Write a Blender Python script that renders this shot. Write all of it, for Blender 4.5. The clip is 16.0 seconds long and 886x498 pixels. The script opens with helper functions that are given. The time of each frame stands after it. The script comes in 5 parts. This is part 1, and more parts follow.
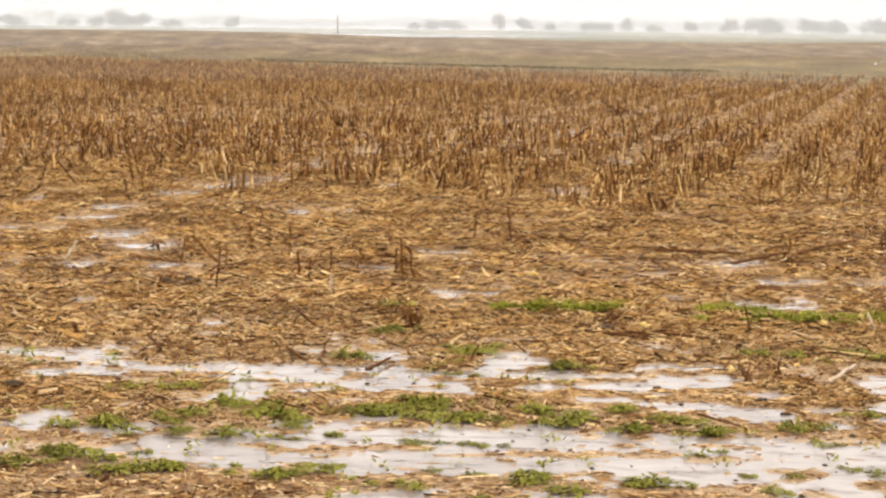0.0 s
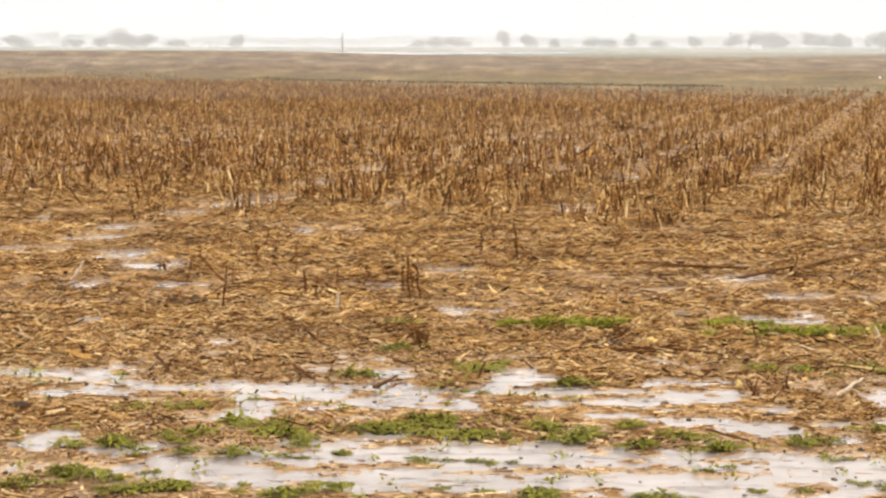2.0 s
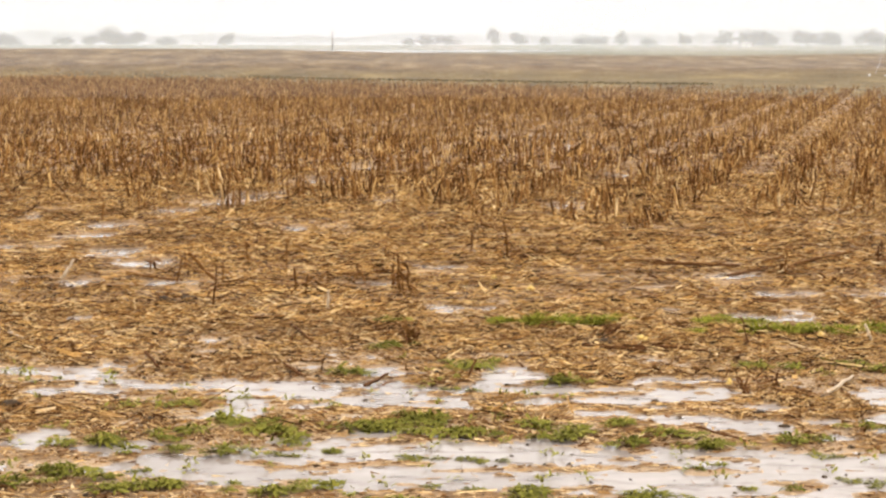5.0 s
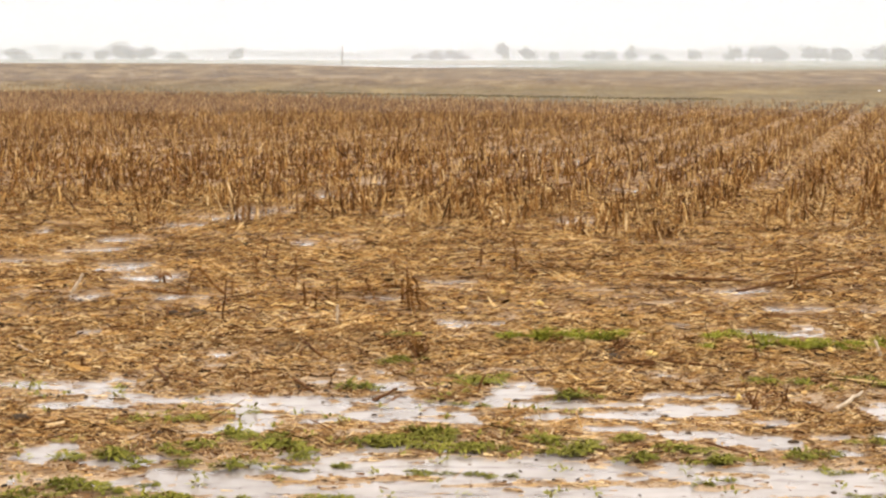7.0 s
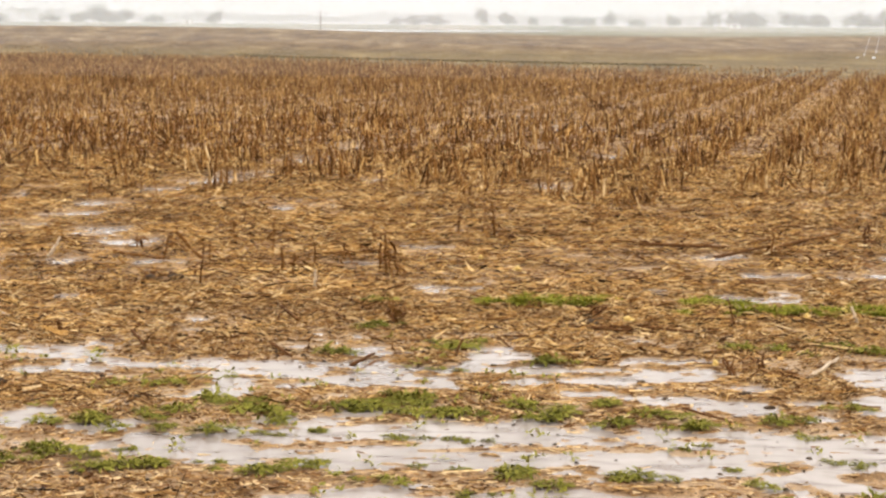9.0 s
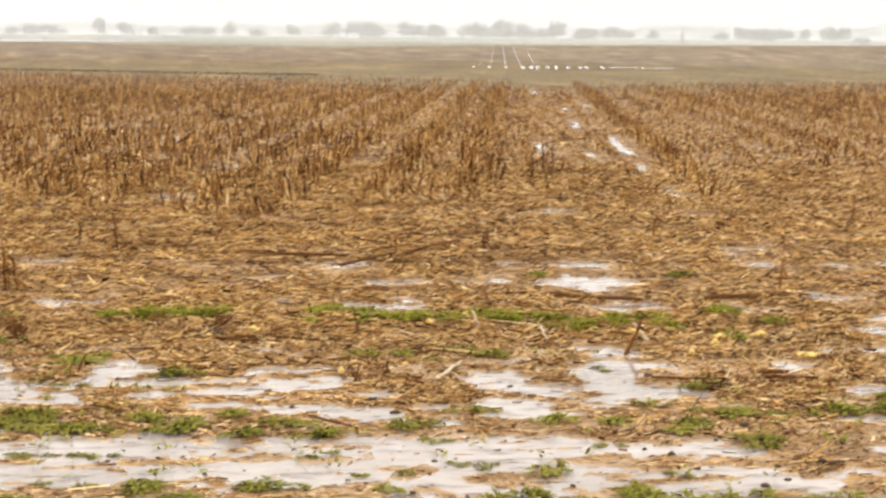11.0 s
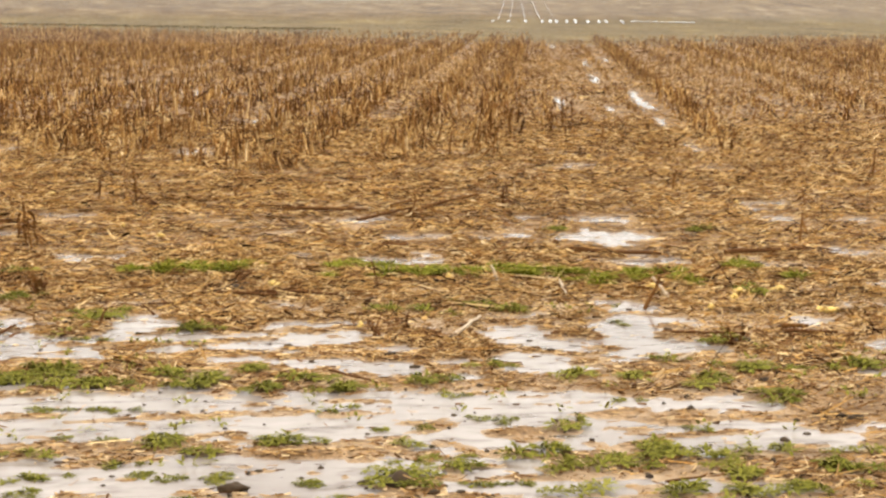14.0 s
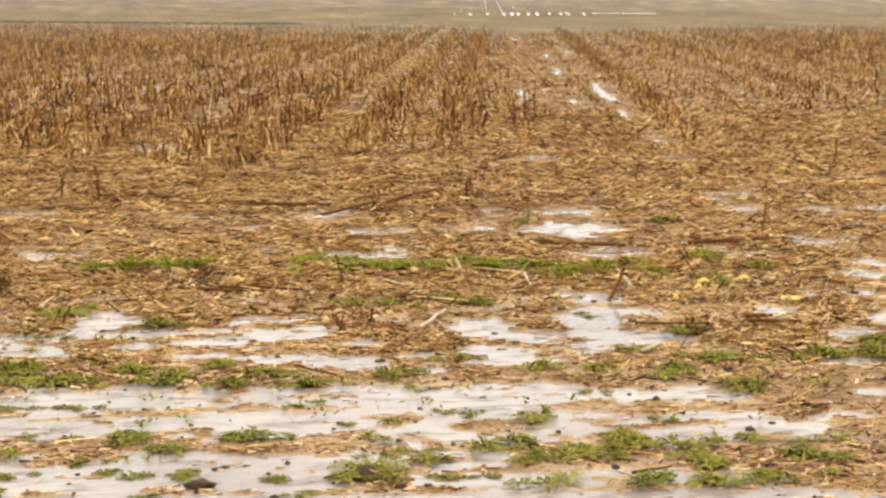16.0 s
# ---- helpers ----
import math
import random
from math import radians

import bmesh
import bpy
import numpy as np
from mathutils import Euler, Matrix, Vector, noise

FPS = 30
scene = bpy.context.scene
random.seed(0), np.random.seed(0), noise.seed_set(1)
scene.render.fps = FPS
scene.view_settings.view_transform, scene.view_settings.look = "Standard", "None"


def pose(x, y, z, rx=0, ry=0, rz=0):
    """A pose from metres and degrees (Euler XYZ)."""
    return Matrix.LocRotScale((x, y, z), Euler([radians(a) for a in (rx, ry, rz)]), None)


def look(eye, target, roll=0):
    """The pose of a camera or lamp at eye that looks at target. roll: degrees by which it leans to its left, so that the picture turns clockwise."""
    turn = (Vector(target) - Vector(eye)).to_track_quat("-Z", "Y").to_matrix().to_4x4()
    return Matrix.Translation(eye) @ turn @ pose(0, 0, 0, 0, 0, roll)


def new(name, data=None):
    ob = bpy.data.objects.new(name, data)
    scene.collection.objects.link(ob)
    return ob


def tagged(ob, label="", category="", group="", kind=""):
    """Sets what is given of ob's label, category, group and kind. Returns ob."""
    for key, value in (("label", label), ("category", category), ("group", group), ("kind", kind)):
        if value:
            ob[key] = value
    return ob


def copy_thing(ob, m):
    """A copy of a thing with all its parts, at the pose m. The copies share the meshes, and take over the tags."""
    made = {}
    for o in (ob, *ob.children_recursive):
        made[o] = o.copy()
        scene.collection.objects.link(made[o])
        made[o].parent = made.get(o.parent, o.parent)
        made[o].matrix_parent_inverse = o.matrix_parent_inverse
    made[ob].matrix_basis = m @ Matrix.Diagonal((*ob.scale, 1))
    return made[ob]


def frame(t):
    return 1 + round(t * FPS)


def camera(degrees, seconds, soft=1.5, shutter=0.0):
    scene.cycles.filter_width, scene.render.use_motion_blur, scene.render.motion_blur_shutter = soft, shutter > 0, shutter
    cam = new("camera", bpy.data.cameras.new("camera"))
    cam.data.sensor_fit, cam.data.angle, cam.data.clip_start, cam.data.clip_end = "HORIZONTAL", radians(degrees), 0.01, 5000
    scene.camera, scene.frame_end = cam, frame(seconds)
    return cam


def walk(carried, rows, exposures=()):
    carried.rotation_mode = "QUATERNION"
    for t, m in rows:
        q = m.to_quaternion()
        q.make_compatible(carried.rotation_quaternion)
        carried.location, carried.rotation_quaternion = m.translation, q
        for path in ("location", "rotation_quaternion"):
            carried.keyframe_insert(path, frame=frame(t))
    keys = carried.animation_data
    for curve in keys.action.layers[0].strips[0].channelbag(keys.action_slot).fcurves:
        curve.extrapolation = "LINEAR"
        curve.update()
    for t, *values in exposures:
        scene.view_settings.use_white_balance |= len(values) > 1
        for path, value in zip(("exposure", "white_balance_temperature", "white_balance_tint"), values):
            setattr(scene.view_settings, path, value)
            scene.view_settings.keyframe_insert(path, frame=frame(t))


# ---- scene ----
# The camera stands on the field's edge and pans: seconds, degrees to the right, up, and roll.
EYE = 1.6
cam = camera(25.0, 16.0, soft=2.45, shutter=0.12)
ROWS = [
    (0.0, -0.000, -6.200, -0.600),
    (0.5, -0.121, -5.727, -0.415),
    (1.0, -0.220, -5.702, -0.262),
    (1.5, -0.301, -5.842, -0.120),
    (2.0, -0.184, -5.708, -0.070),
    (2.5, 0.295, -5.817, -0.014),
    (3.0, 0.440, -5.809, -0.068),
    (3.5, 0.026, -5.584, 0.198),
    (4.0, 0.174, -5.780, 0.034),
    (6.5, -0.116, -5.510, -0.129),
    (7.0, -0.173, -5.336, -0.110),
    (7.5, -0.213, -5.461, -0.114),
    (8.0, 0.109, -5.842, -0.268),
    (10.3, 1.375, -6.455, -0.450),
    (10.4, 1.940, -6.445, -0.590),
    (10.5, 3.700, -6.452, -0.770),
    (10.6, 5.920, -6.690, -0.780),
    (10.7, 7.862, -6.800, -0.760),
    (10.8, 8.945, -6.803, -0.745),
    (10.9, 10.000, -6.490, -0.560),
    (11.0, 11.270, -5.982, -0.475),
    (11.2, 12.375, -4.820, -0.230),
    (11.3, 12.645, -4.632, -0.170),
    (11.5, 12.693, -4.963, -0.088),
    (12.0, 12.041, -6.328, -0.489),
    (12.5, 11.616, -7.061, -1.054),
    (13.0, 10.953, -7.088, -0.733),
    (13.5, 10.731, -7.297, -0.440),
    (14.0, 10.725, -7.289, -0.358),
    (14.5, 10.572, -7.260, -0.282),
    (15.0, 10.474, -7.272, -0.208),
    (15.5, 10.478, -7.447, -0.164),
    (16.0, 11.757, -7.470, 0.149),
]
walk(cam, [(t, pose(0, 0, EYE, 90 + up, 0, -right) @ pose(0, 0, 0, 0, 0, -roll)) for t, right, up, roll in ROWS],
     exposures=((0, 0, 6500, 10), (6.8, 0, 6500, 10), (7.5, -0.07, 6520, 10), (8.2, -0.1, 6550, 10), (10.3, 0, 6530, 9), (12, 0.02, 6610, 8), (16, 0.02, 6650, 7)))

# ---- overcast daylight ----
ZENITH = 3.1  # an overcast sky is three times as bright overhead as at the horizon
world = bpy.data.worlds.new("overcast")
scene.world = world
world.use_nodes = True
wn, wl = world.node_tree.nodes, world.node_tree.links
sky = wn.new("ShaderNodeTexSky")
sky.sky_type, sky.sun_disc, sky.sun_elevation, sky.sun_rotation = "NISHITA", False, radians(55), radians(200)
grey = wn.new("ShaderNodeHueSaturation")
grey.inputs["Saturation"].default_value, grey.inputs["Value"].default_value = 0.1, 0.012
where, height = wn.new("ShaderNodeTexCoord"), wn.new("ShaderNodeSeparateXYZ")
cover = wn.new("ShaderNodeValToRGB")
cover.color_ramp.elements[0].color = (0.356, 0.352, 0.357, 1)
cover.color_ramp.elements[1].color = (1.0, 0.965, 0.93, 1)
cloud = wn.new("ShaderNodeMix")
cloud.data_type, cloud.blend_type = "RGBA", "MIX"
cloud.inputs[0].default_value = 0.94
wl.new(sky.outputs[0], grey.inputs["Color"])
wl.new(where.outputs["Generated"], height.inputs[0])
wl.new(height.outputs[2], cover.inputs[0])
wl.new(grey.outputs[0], cloud.inputs[6])
wl.new(cover.outputs[0], cloud.inputs[7])
wl.new(cloud.outputs[2], wn["Background"].inputs[0])
wn["Background"].inputs[1].default_value = ZENITH
sun = new("sun", bpy.data.lights.new("sun", "SUN"))
sun.data.energy, sun.data.angle, sun.data.color = 0.7, radians(40), (1.0, 0.96, 0.9)
sun.matrix_world = look((0, 0, 30), (6, 18, 0))


# ---- materials ----
def material(name):
    m = bpy.data.materials.new(name)
    m.use_nodes = True
    return m, m.node_tree.nodes, m.node_tree.links, m.node_tree.nodes["Principled BSDF"]


def ramp(nodes, links, source, stops):
    r = nodes.new("ShaderNodeValToRGB")
    e = r.color_ramp.elements
    while len(e) < len(stops):
        e.new(0.5)
    for k, (at, c) in enumerate(stops):
        e[k].position, e[k].color = at, (*c, 1)
    links.new(source, r.inputs[0])
    return r.outputs[0]


def noise_node(nodes, links, scale, detail=4, stretch=None):
    n = nodes.new("ShaderNodeTexNoise")
    n.inputs["Scale"].default_value, n.inputs["Detail"].default_value = scale, detail
    g = nodes.new("ShaderNodeNewGeometry")
    if stretch:
        mp = nodes.new("ShaderNodeMapping")
        mp.inputs["Scale"].default_value = stretch
        links.new(g.outputs["Position"], mp.inputs[0])
        links.new(mp.outputs[0], n.inputs["Vector"])
    else:
        links.new(g.outputs["Position"], n.inputs["Vector"])
    return n.outputs["Fac"]


def bump(nodes, links, source, bsdf, strength, distance):
    b = nodes.new("ShaderNodeBump")
    b.inputs["Strength"].default_value, b.inputs["Distance"].default_value = strength, distance
    links.new(source, b.inputs["Height"])
    links.new(b.outputs[0], bsdf.inputs["Normal"])


def mixed(nodes, links, fac, a, b, mode="MIX"):
    m = nodes.new("ShaderNodeMix")
    m.data_type, m.blend_type = "RGBA", mode
    for k, v in ((0, fac), (6, a), (7, b)):
        if isinstance(v, (int, float)):
            m.inputs[k].default_value = v
        elif isinstance(v, tuple):
            m.inputs[k].default_value = (*v, 1)
        else:
            links.new(v, m.inputs[k])
    return m.outputs[2]


def islands(name, stops, rough=0.7, gloss=0.4, scale=60, patchy=0.0):
    """Plant matter: each loose piece takes its own tone from the ramp, with fine fibres."""
    m, n, l, b = material(name)
    g = n.new("ShaderNodeNewGeometry")
    tone = ramp(n, l, g.outputs["Random Per Island"], stops)
    fibre = ramp(n, l, noise_node(n, l, scale, 3), [(0.3, (0.62, 0.6, 0.56)), (0.7, (1.2, 1.2, 1.2))])
    tone = mixed(n, l, 1.0, tone, fibre, "MULTIPLY")
    if patchy:
        damp = ramp(n, l, noise_node(n, l, 2.2 * patchy, 5, (0.4, 1, 1)), [(0.36, (0.52, 0.45, 0.40)), (0.5, (1.0, 0.98, 0.95)), (0.66, (1.3, 1.3, 1.3))])
        tone = mixed(n, l, 1.0, tone, damp, "MULTIPLY")
    l.new(tone, b.inputs["Base Color"])
    b.inputs["Roughness"].default_value = rough
    b.inputs["Specular IOR Level"].default_value = gloss
    return m


def leafy(name, stops, rough, gloss, scale):
    """Green leaves: the tone changes from leaf to leaf and from tuft to tuft."""
    m, n, l, b = material(name)
    info = n.new("ShaderNodeObjectInfo")
    spread = n.new("ShaderNodeMath")
    spread.operation = "MULTIPLY_ADD"
    l.new(info.outputs["Random"], spread.inputs[0])
    spread.inputs[1].default_value = 0.34
    grain = n.new("ShaderNodeMapRange")
    grain.inputs[1].default_value, grain.inputs[2].default_value, grain.inputs[4].default_value = 0.3, 0.72, 0.72
    l.new(noise_node(n, l, scale, 3), grain.inputs[0])
    l.new(grain.outputs[0], spread.inputs[2])
    l.new(ramp(n, l, spread.outputs[0], stops), b.inputs["Base Color"])
    b.inputs["Roughness"].default_value = rough
    b.inputs["Specular IOR Level"].default_value = gloss
    return m


straw_mat = islands("wet_straw", [(0.14, (0.016, 0.006, 0.002)), (0.33, (0.115, 0.048, 0.013)), (0.54, (0.375, 0.195, 0.057)), (0.84, (0.58, 0.370, 0.140)), (1.0, (0.81, 0.61, 0.33))], 0.8, 0.06, 60, 0.8)
chaff_mat = islands("tan_chaff", [(0.0, (0.06, 0.028, 0.010)), (0.35, (0.23, 0.118, 0.042)), (0.7, (0.45, 0.27, 0.11)), (1.0, (0.72, 0.54, 0.31))], 0.8, 0.06)
stubble_mat = islands("standing_stubble", [(0.0, (0.05, 0.022, 0.008)), (0.3, (0.13, 0.058, 0.017)), (0.62, (0.31, 0.155, 0.046)), (0.88, (0.50, 0.31, 0.115)), (1.0, (0.70, 0.51, 0.27))], 0.85, 0.05, 30, 0.5)
# far stubble and litter: a narrower tone range puts distance haze into the colour
hazy_mat = islands("hazed_stubble", [(0.0, (0.085, 0.042, 0.014)), (0.3, (0.165, 0.082, 0.026)), (0.55, (0.26, 0.137, 0.045)), (0.85, (0.42, 0.25, 0.095)), (1.0, (0.56, 0.38, 0.17))], 0.75, 0.1, 30, 0.5)
leaf_mat = leafy("weed_leaf", [(0.0, (0.035, 0.034, 0.005)), (0.5, (0.138, 0.128, 0.017)), (1.0, (0.29, 0.255, 0.045))], 0.75, 0.06, 80)
grass_mat = leafy("grass_leaf", [(0.0, (0.05, 0.052, 0.006)), (0.5, (0.155, 0.150, 0.013)), (1.0, (0.33, 0.30, 0.04))], 0.75, 0.06, 80)
dark_mat = islands("rotten_stem_and_gap_shade", [(0.0, (0.055, 0.023, 0.009)), (0.5, (0.125, 0.055, 0.020)), (1.0, (0.25, 0.125, 0.05))], 0.9, 0.04, 60)
bleached_mat = islands("bleached_stem", [(0.0, (0.42, 0.31, 0.2)), (1.0, (0.62, 0.5, 0.36))], 0.6, 0.35, 60)
husk_mat = islands("yellow_husk", [(0.0, (0.55, 0.33, 0.07)), (0.5, (0.68, 0.47, 0.13)), (1.0, (0.75, 0.62, 0.3))], 0.55, 0.4, 60)
clod_mat = islands("wet_clod", [(0.0, (0.022, 0.013, 0.007)), (1.0, (0.07, 0.042, 0.02))], 0.7, 0.15, 40)
bark_mat = islands("bark", [(0.0, (0.05, 0.042, 0.036)), (1.0, (0.11, 0.095, 0.08))], 0.9, 0.2, 2)
wall_mat, _n, _l, _b = material("white_siding")
_l.new(ramp(_n, _l, noise_node(_n, _l, 1.5), [(0.3, (0.72, 0.71, 0.69)), (0.7, (0.82, 0.81, 0.79))]), _b.inputs["Base Color"])
roof_mat, _n, _l, _b = material("grey_roofing")
_l.new(ramp(_n, _l, noise_node(_n, _l, 2), [(0.3, (0.12, 0.11, 0.11)), (0.7, (0.2, 0.19, 0.18))]), _b.inputs["Base Color"])

HEAD = radians(13.4)  # the crop rows run this far to the right of straight ahead
CH, SH = math.cos(HEAD), math.sin(HEAD)
ROW_GAP, ROW_AT = 0.86, 0.31
LANES = np.array([-12.2, -10.5, -8.75, -7.0, -5.4, -3.6, -1.9, 0.37, 1.07, 1.58, 2.75, 3.55, 5.3])  # run flat by wheels


def soil_material():
    m, n, l, b = material("field_soil")
    g = n.new("ShaderNodeNewGeometry")
    sep = n.new("ShaderNodeSeparateXYZ")
    l.new(g.outputs["Position"], sep.inputs[0])
    mud = ramp(n, l, noise_node(n, l, 3.0, 6), [(0.28, (0.055, 0.024, 0.008)), (0.48, (0.2, 0.117, 0.054)), (0.72, (0.38, 0.255, 0.145))])
    grit = ramp(n, l, noise_node(n, l, 45, 5, (1, 0.6, 1)), [(0.32, (0.5, 0.47, 0.44)), (0.66, (1.25, 1.22, 1.18))])
    near = mixed(n, l, 1.0, mud, grit, "MULTIPLY")
    # pale silt left along the water's edge
    silt = ramp(n, l, noise_node(n, l, 6, 5), [(0.3, (0.27, 0.180, 0.105)), (0.7, (0.43, 0.315, 0.205))])
    brim = n.new("ShaderNodeMapRange")
    brim.inputs[1].default_value, brim.inputs[2].default_value = 0.008, 0.0008
    brim.inputs[4].default_value = 0.8
    l.new(sep.outputs[2], brim.inputs[0])
    near = mixed(n, l, brim.outputs[0], near, silt)
    # trampled straw over the tilled field beyond the grass strip, grass in the strip
    far = ramp(n, l, noise_node(n, l, 0.8, 9, (0.9, 0.5, 1)), [(0.34, (0.084, 0.050, 0.023)), (0.47, (0.119, 0.075, 0.036)), (0.58, (0.160, 0.106, 0.052)), (0.7, (0.235, 0.168, 0.094))])
    turf = ramp(n, l, noise_node(n, l, 0.35, 6, (1, 0.5, 1)), [(0.3, (0.08, 0.052, 0.017)), (0.55, (0.132, 0.088, 0.030)), (0.7, (0.205, 0.142, 0.054))])
    pasture = ramp(n, l, noise_node(n, l, 0.02, 5, (1, 0.3, 1)), [(0.35, (0.11, 0.112, 0.065)), (0.5, (0.15, 0.142, 0.085)), (0.65, (0.21, 0.175, 0.115))])

    fold, east = n.new("ShaderNodeMath"), n.new("ShaderNodeMath")
    east.operation, fold.operation = "MINIMUM", "MULTIPLY_ADD"
    l.new(sep.outputs[0], east.inputs[0])
    east.inputs[1].default_value = 17.0
    l.new(east.outputs[0], fold.inputs[0])
    fold.inputs[1].default_value = 0.85
    l.new(sep.outputs[1], fold.inputs[2])

    def step(a, c, wobble, source=None):
        ad = n.new("ShaderNodeMath")
        ad.operation = "MULTIPLY_ADD"
        l.new(noise_node(n, l, 0.12, 3, (1, 0.3, 1)), ad.inputs[0])
        ad.inputs[1].default_value = wobble
        l.new(source or sep.outputs[1], ad.inputs[2])
        r = n.new("ShaderNodeMapRange")
        r.inputs[1].default_value, r.inputs[2].default_value = a, c
        l.new(ad.outputs[0], r.inputs[0])
        return r.outputs[0]

    c = mixed(n, l, step(76, 82, 8, fold.outputs[0]), near, turf)
    c = mixed(n, l, step(110, 115, 6), c, far)
    c = mixed(n, l, step(200, 260, 10), c, pasture)
    l.new(c, b.inputs["Base Color"])
    l.new(ramp(n, l, noise_node(n, l, 5, 4), [(0.35, (0.45, 0.45, 0.45)), (0.7, (0.85, 0.85, 0.85))]), b.inputs["Roughness"])
    b.inputs["Specular IOR Level"].default_value = 0.05
    bump(n, l, noise_node(n, l, 28, 6), b, 0.7, 0.03)
    return m


soil_mat = soil_material()

water_mat, _n, _l, _b = material("puddle_water")
_b.inputs["Roughness"].default_value = 0.06
_b.inputs["IOR"].default_value = 1.333
_cloudy = ramp(_n, _l, noise_node(_n, _l, 1.2, 4, (1, 0.5, 1)), [(0.35, (0.23, 0.188, 0.162)), (0.65, (0.35, 0.300, 0.268))])
_silt = ramp(_n, _l, noise_node(_n, _l, 11, 7, (0.45, 0.9, 1)), [(0.32, (0.5, 0.43, 0.37)), (0.47, (0.97, 0.96, 0.95)), (0.7, (1.12, 1.13, 1.14))])
_l.new(mixed(_n, _l, 1.0, _cloudy, _silt, "MULTIPLY"), _b.inputs["Base Color"])
bump(_n, _l, noise_node(_n, _l, 9, 3), _b, 0.04, 0.01)


# ---- building helpers ----
def lattice(seed):
    return np.random.RandomState(seed).rand(256, 256)


LATTICES = [lattice(k) for k in range(12)]


def vnoise(x, y, scale, seed=0):
    """Smooth value noise from 0 to 1, one cell 1/scale metres."""
    x, y = np.asarray(x) * scale + 37.3 * seed, np.asarray(y) * scale + 11.7 * seed
    i, j = np.floor(x).astype(int), np.floor(y).astype(int)
    u, v = x - i, y - j
    u, v = u * u * (3 - 2 * u), v * v * (3 - 2 * v)
    a = LATTICES[seed % 12]
    p, q = a[i % 256, j % 256], a[(i + 1) % 256, j % 256]
    r, s = a[i % 256, (j + 1) % 256], a[(i + 1) % 256, (j + 1) % 256]
    return (p * (1 - u) + q * u) * (1 - v) + (r * (1 - u) + s * u) * v


def fractal(x, y, scale, seed=0, octaves=4):
    total, size, weight = 0.0, 1.0, 0.0
    for k in range(octaves):
        total = total + size * vnoise(x, y, scale * 2 ** k, seed + k)
        weight += size
        size *= 0.55
    return total / weight


def mesh_of(name, verts, faces, mat, smooth=False):
    """A mesh from arrays of vertices and of quads or triangles."""
    me = bpy.data.meshes.new(name)
    faces = np.ascontiguousarray(faces, dtype=np.int32)
    verts = np.ascontiguousarray(verts, dtype=np.float32)
    me.vertices.add(len(verts))
    me.vertices.foreach_set("co", verts.ravel())
    me.loops.add(faces.size)
    me.loops.foreach_set("vertex_index", faces.ravel())
    me.polygons.add(len(faces))
    me.polygons.foreach_set("loop_start", np.arange(0, faces.size, faces.shape[1], dtype=np.int32))
    me.polygons.foreach_set("use_smooth", np.full(len(faces), smooth))
    me.update(calc_edges=True)
    me.materials.append(mat)
    return me


def part(name, bm, mat, parent=None, label=""):
    """Links a bmesh as one object, under a thing or a part where one is given."""
    me = bpy.data.meshes.new(name)
    bm.to_mesh(me)
    bm.free()
    me.materials.append(mat)
    ob = new(name, me)
    ob.parent = parent
    return tagged(ob, label)


def part_of(name, verts, faces, mat, parent=None, label="", smooth=False):
    ob = new(name, mesh_of(name, verts, faces, mat, smooth))
    ob.parent = parent
    return tagged(ob, label)


def strips(base, along, side, up, length, width, bend, sections=3, rise=0.3):
    """Many folded blades at once: each starts at base and runs along its way, with a ridge in its middle, and bends towards up by bend."""
    n = len(base)
    t = np.linspace(0, 1, sections)
    mid = base[:, None] + along[:, None] * (length[:, None, None] * t[None, :, None]) + up[:, None] * ((bend * length)[:, None, None] * (t ** 2)[None, :, None])
    taper = (1 - 0.55 * t ** 2)[None, :, None]
    half = side[:, None] * (0.5 * width)[:, None, None] * taper
    ridge = mid + np.array([0, 0, 1.0]) * (rise * width)[:, None, None] * taper
    v = np.stack([mid - half, ridge, mid + half], axis=2).reshape(n, sections * 3, 3)
    f = []
    for k in range(sections - 1):
        for c in range(2):
            a = 3 * k + c
            f.append((a, a + 1, a + 4, a + 3))
    f = np.array(f)[None] + (np.arange(n) * sections * 3)[:, None, None]
    return v.reshape(-1, 3), f.reshape(-1, 4)


def tubes(base, top, r0, r1, sides=5):
    """Many tapered, capped stems at once, from base to top."""
    n = len(base)
    axis = top - base
    axis = axis / np.linalg.norm(axis, axis=1)[:, None]
    ref = np.where(np.abs(axis[:, 2:3]) > 0.8, np.array([[1.0, 0, 0]]), np.array([[0, 0, 1.0]]))
    a = np.cross(axis, ref)
    a /= np.linalg.norm(a, axis=1)[:, None]
    b = np.cross(axis, a)
    ang = np.arange(sides) * 2 * np.pi / sides
    ring = a[:, None] * np.cos(ang)[None, :, None] + b[:, None] * np.sin(ang)[None, :, None]
    v = np.concatenate([base[:, None] + ring * r0[:, None, None], top[:, None] + ring * r1[:, None, None], top[:, None] + axis[:, None] * (0.3 * r1)[:, None, None]], axis=1)
    m = 2 * sides + 1
    f = [(k, (k + 1) % sides, sides + (k + 1) % sides, sides + k) for k in range(sides)]
    f += [(sides + k, sides + (k + 1) % sides, 2 * sides, 2 * sides) for k in range(sides)]
    tri = np.array(f)[None] + (np.arange(n) * m)[:, None, None]
    tri = tri.reshape(-1, 4)
    return v.reshape(-1, 3), np.concatenate([tri[:, [0, 1, 2]], tri[tri[:, 2] != tri[:, 3]][:, [0, 2, 3]]])


def quads_to_tris(f):
    return np.concatenate([f[:, [0, 1, 2]], f[:, [0, 2, 3]]])


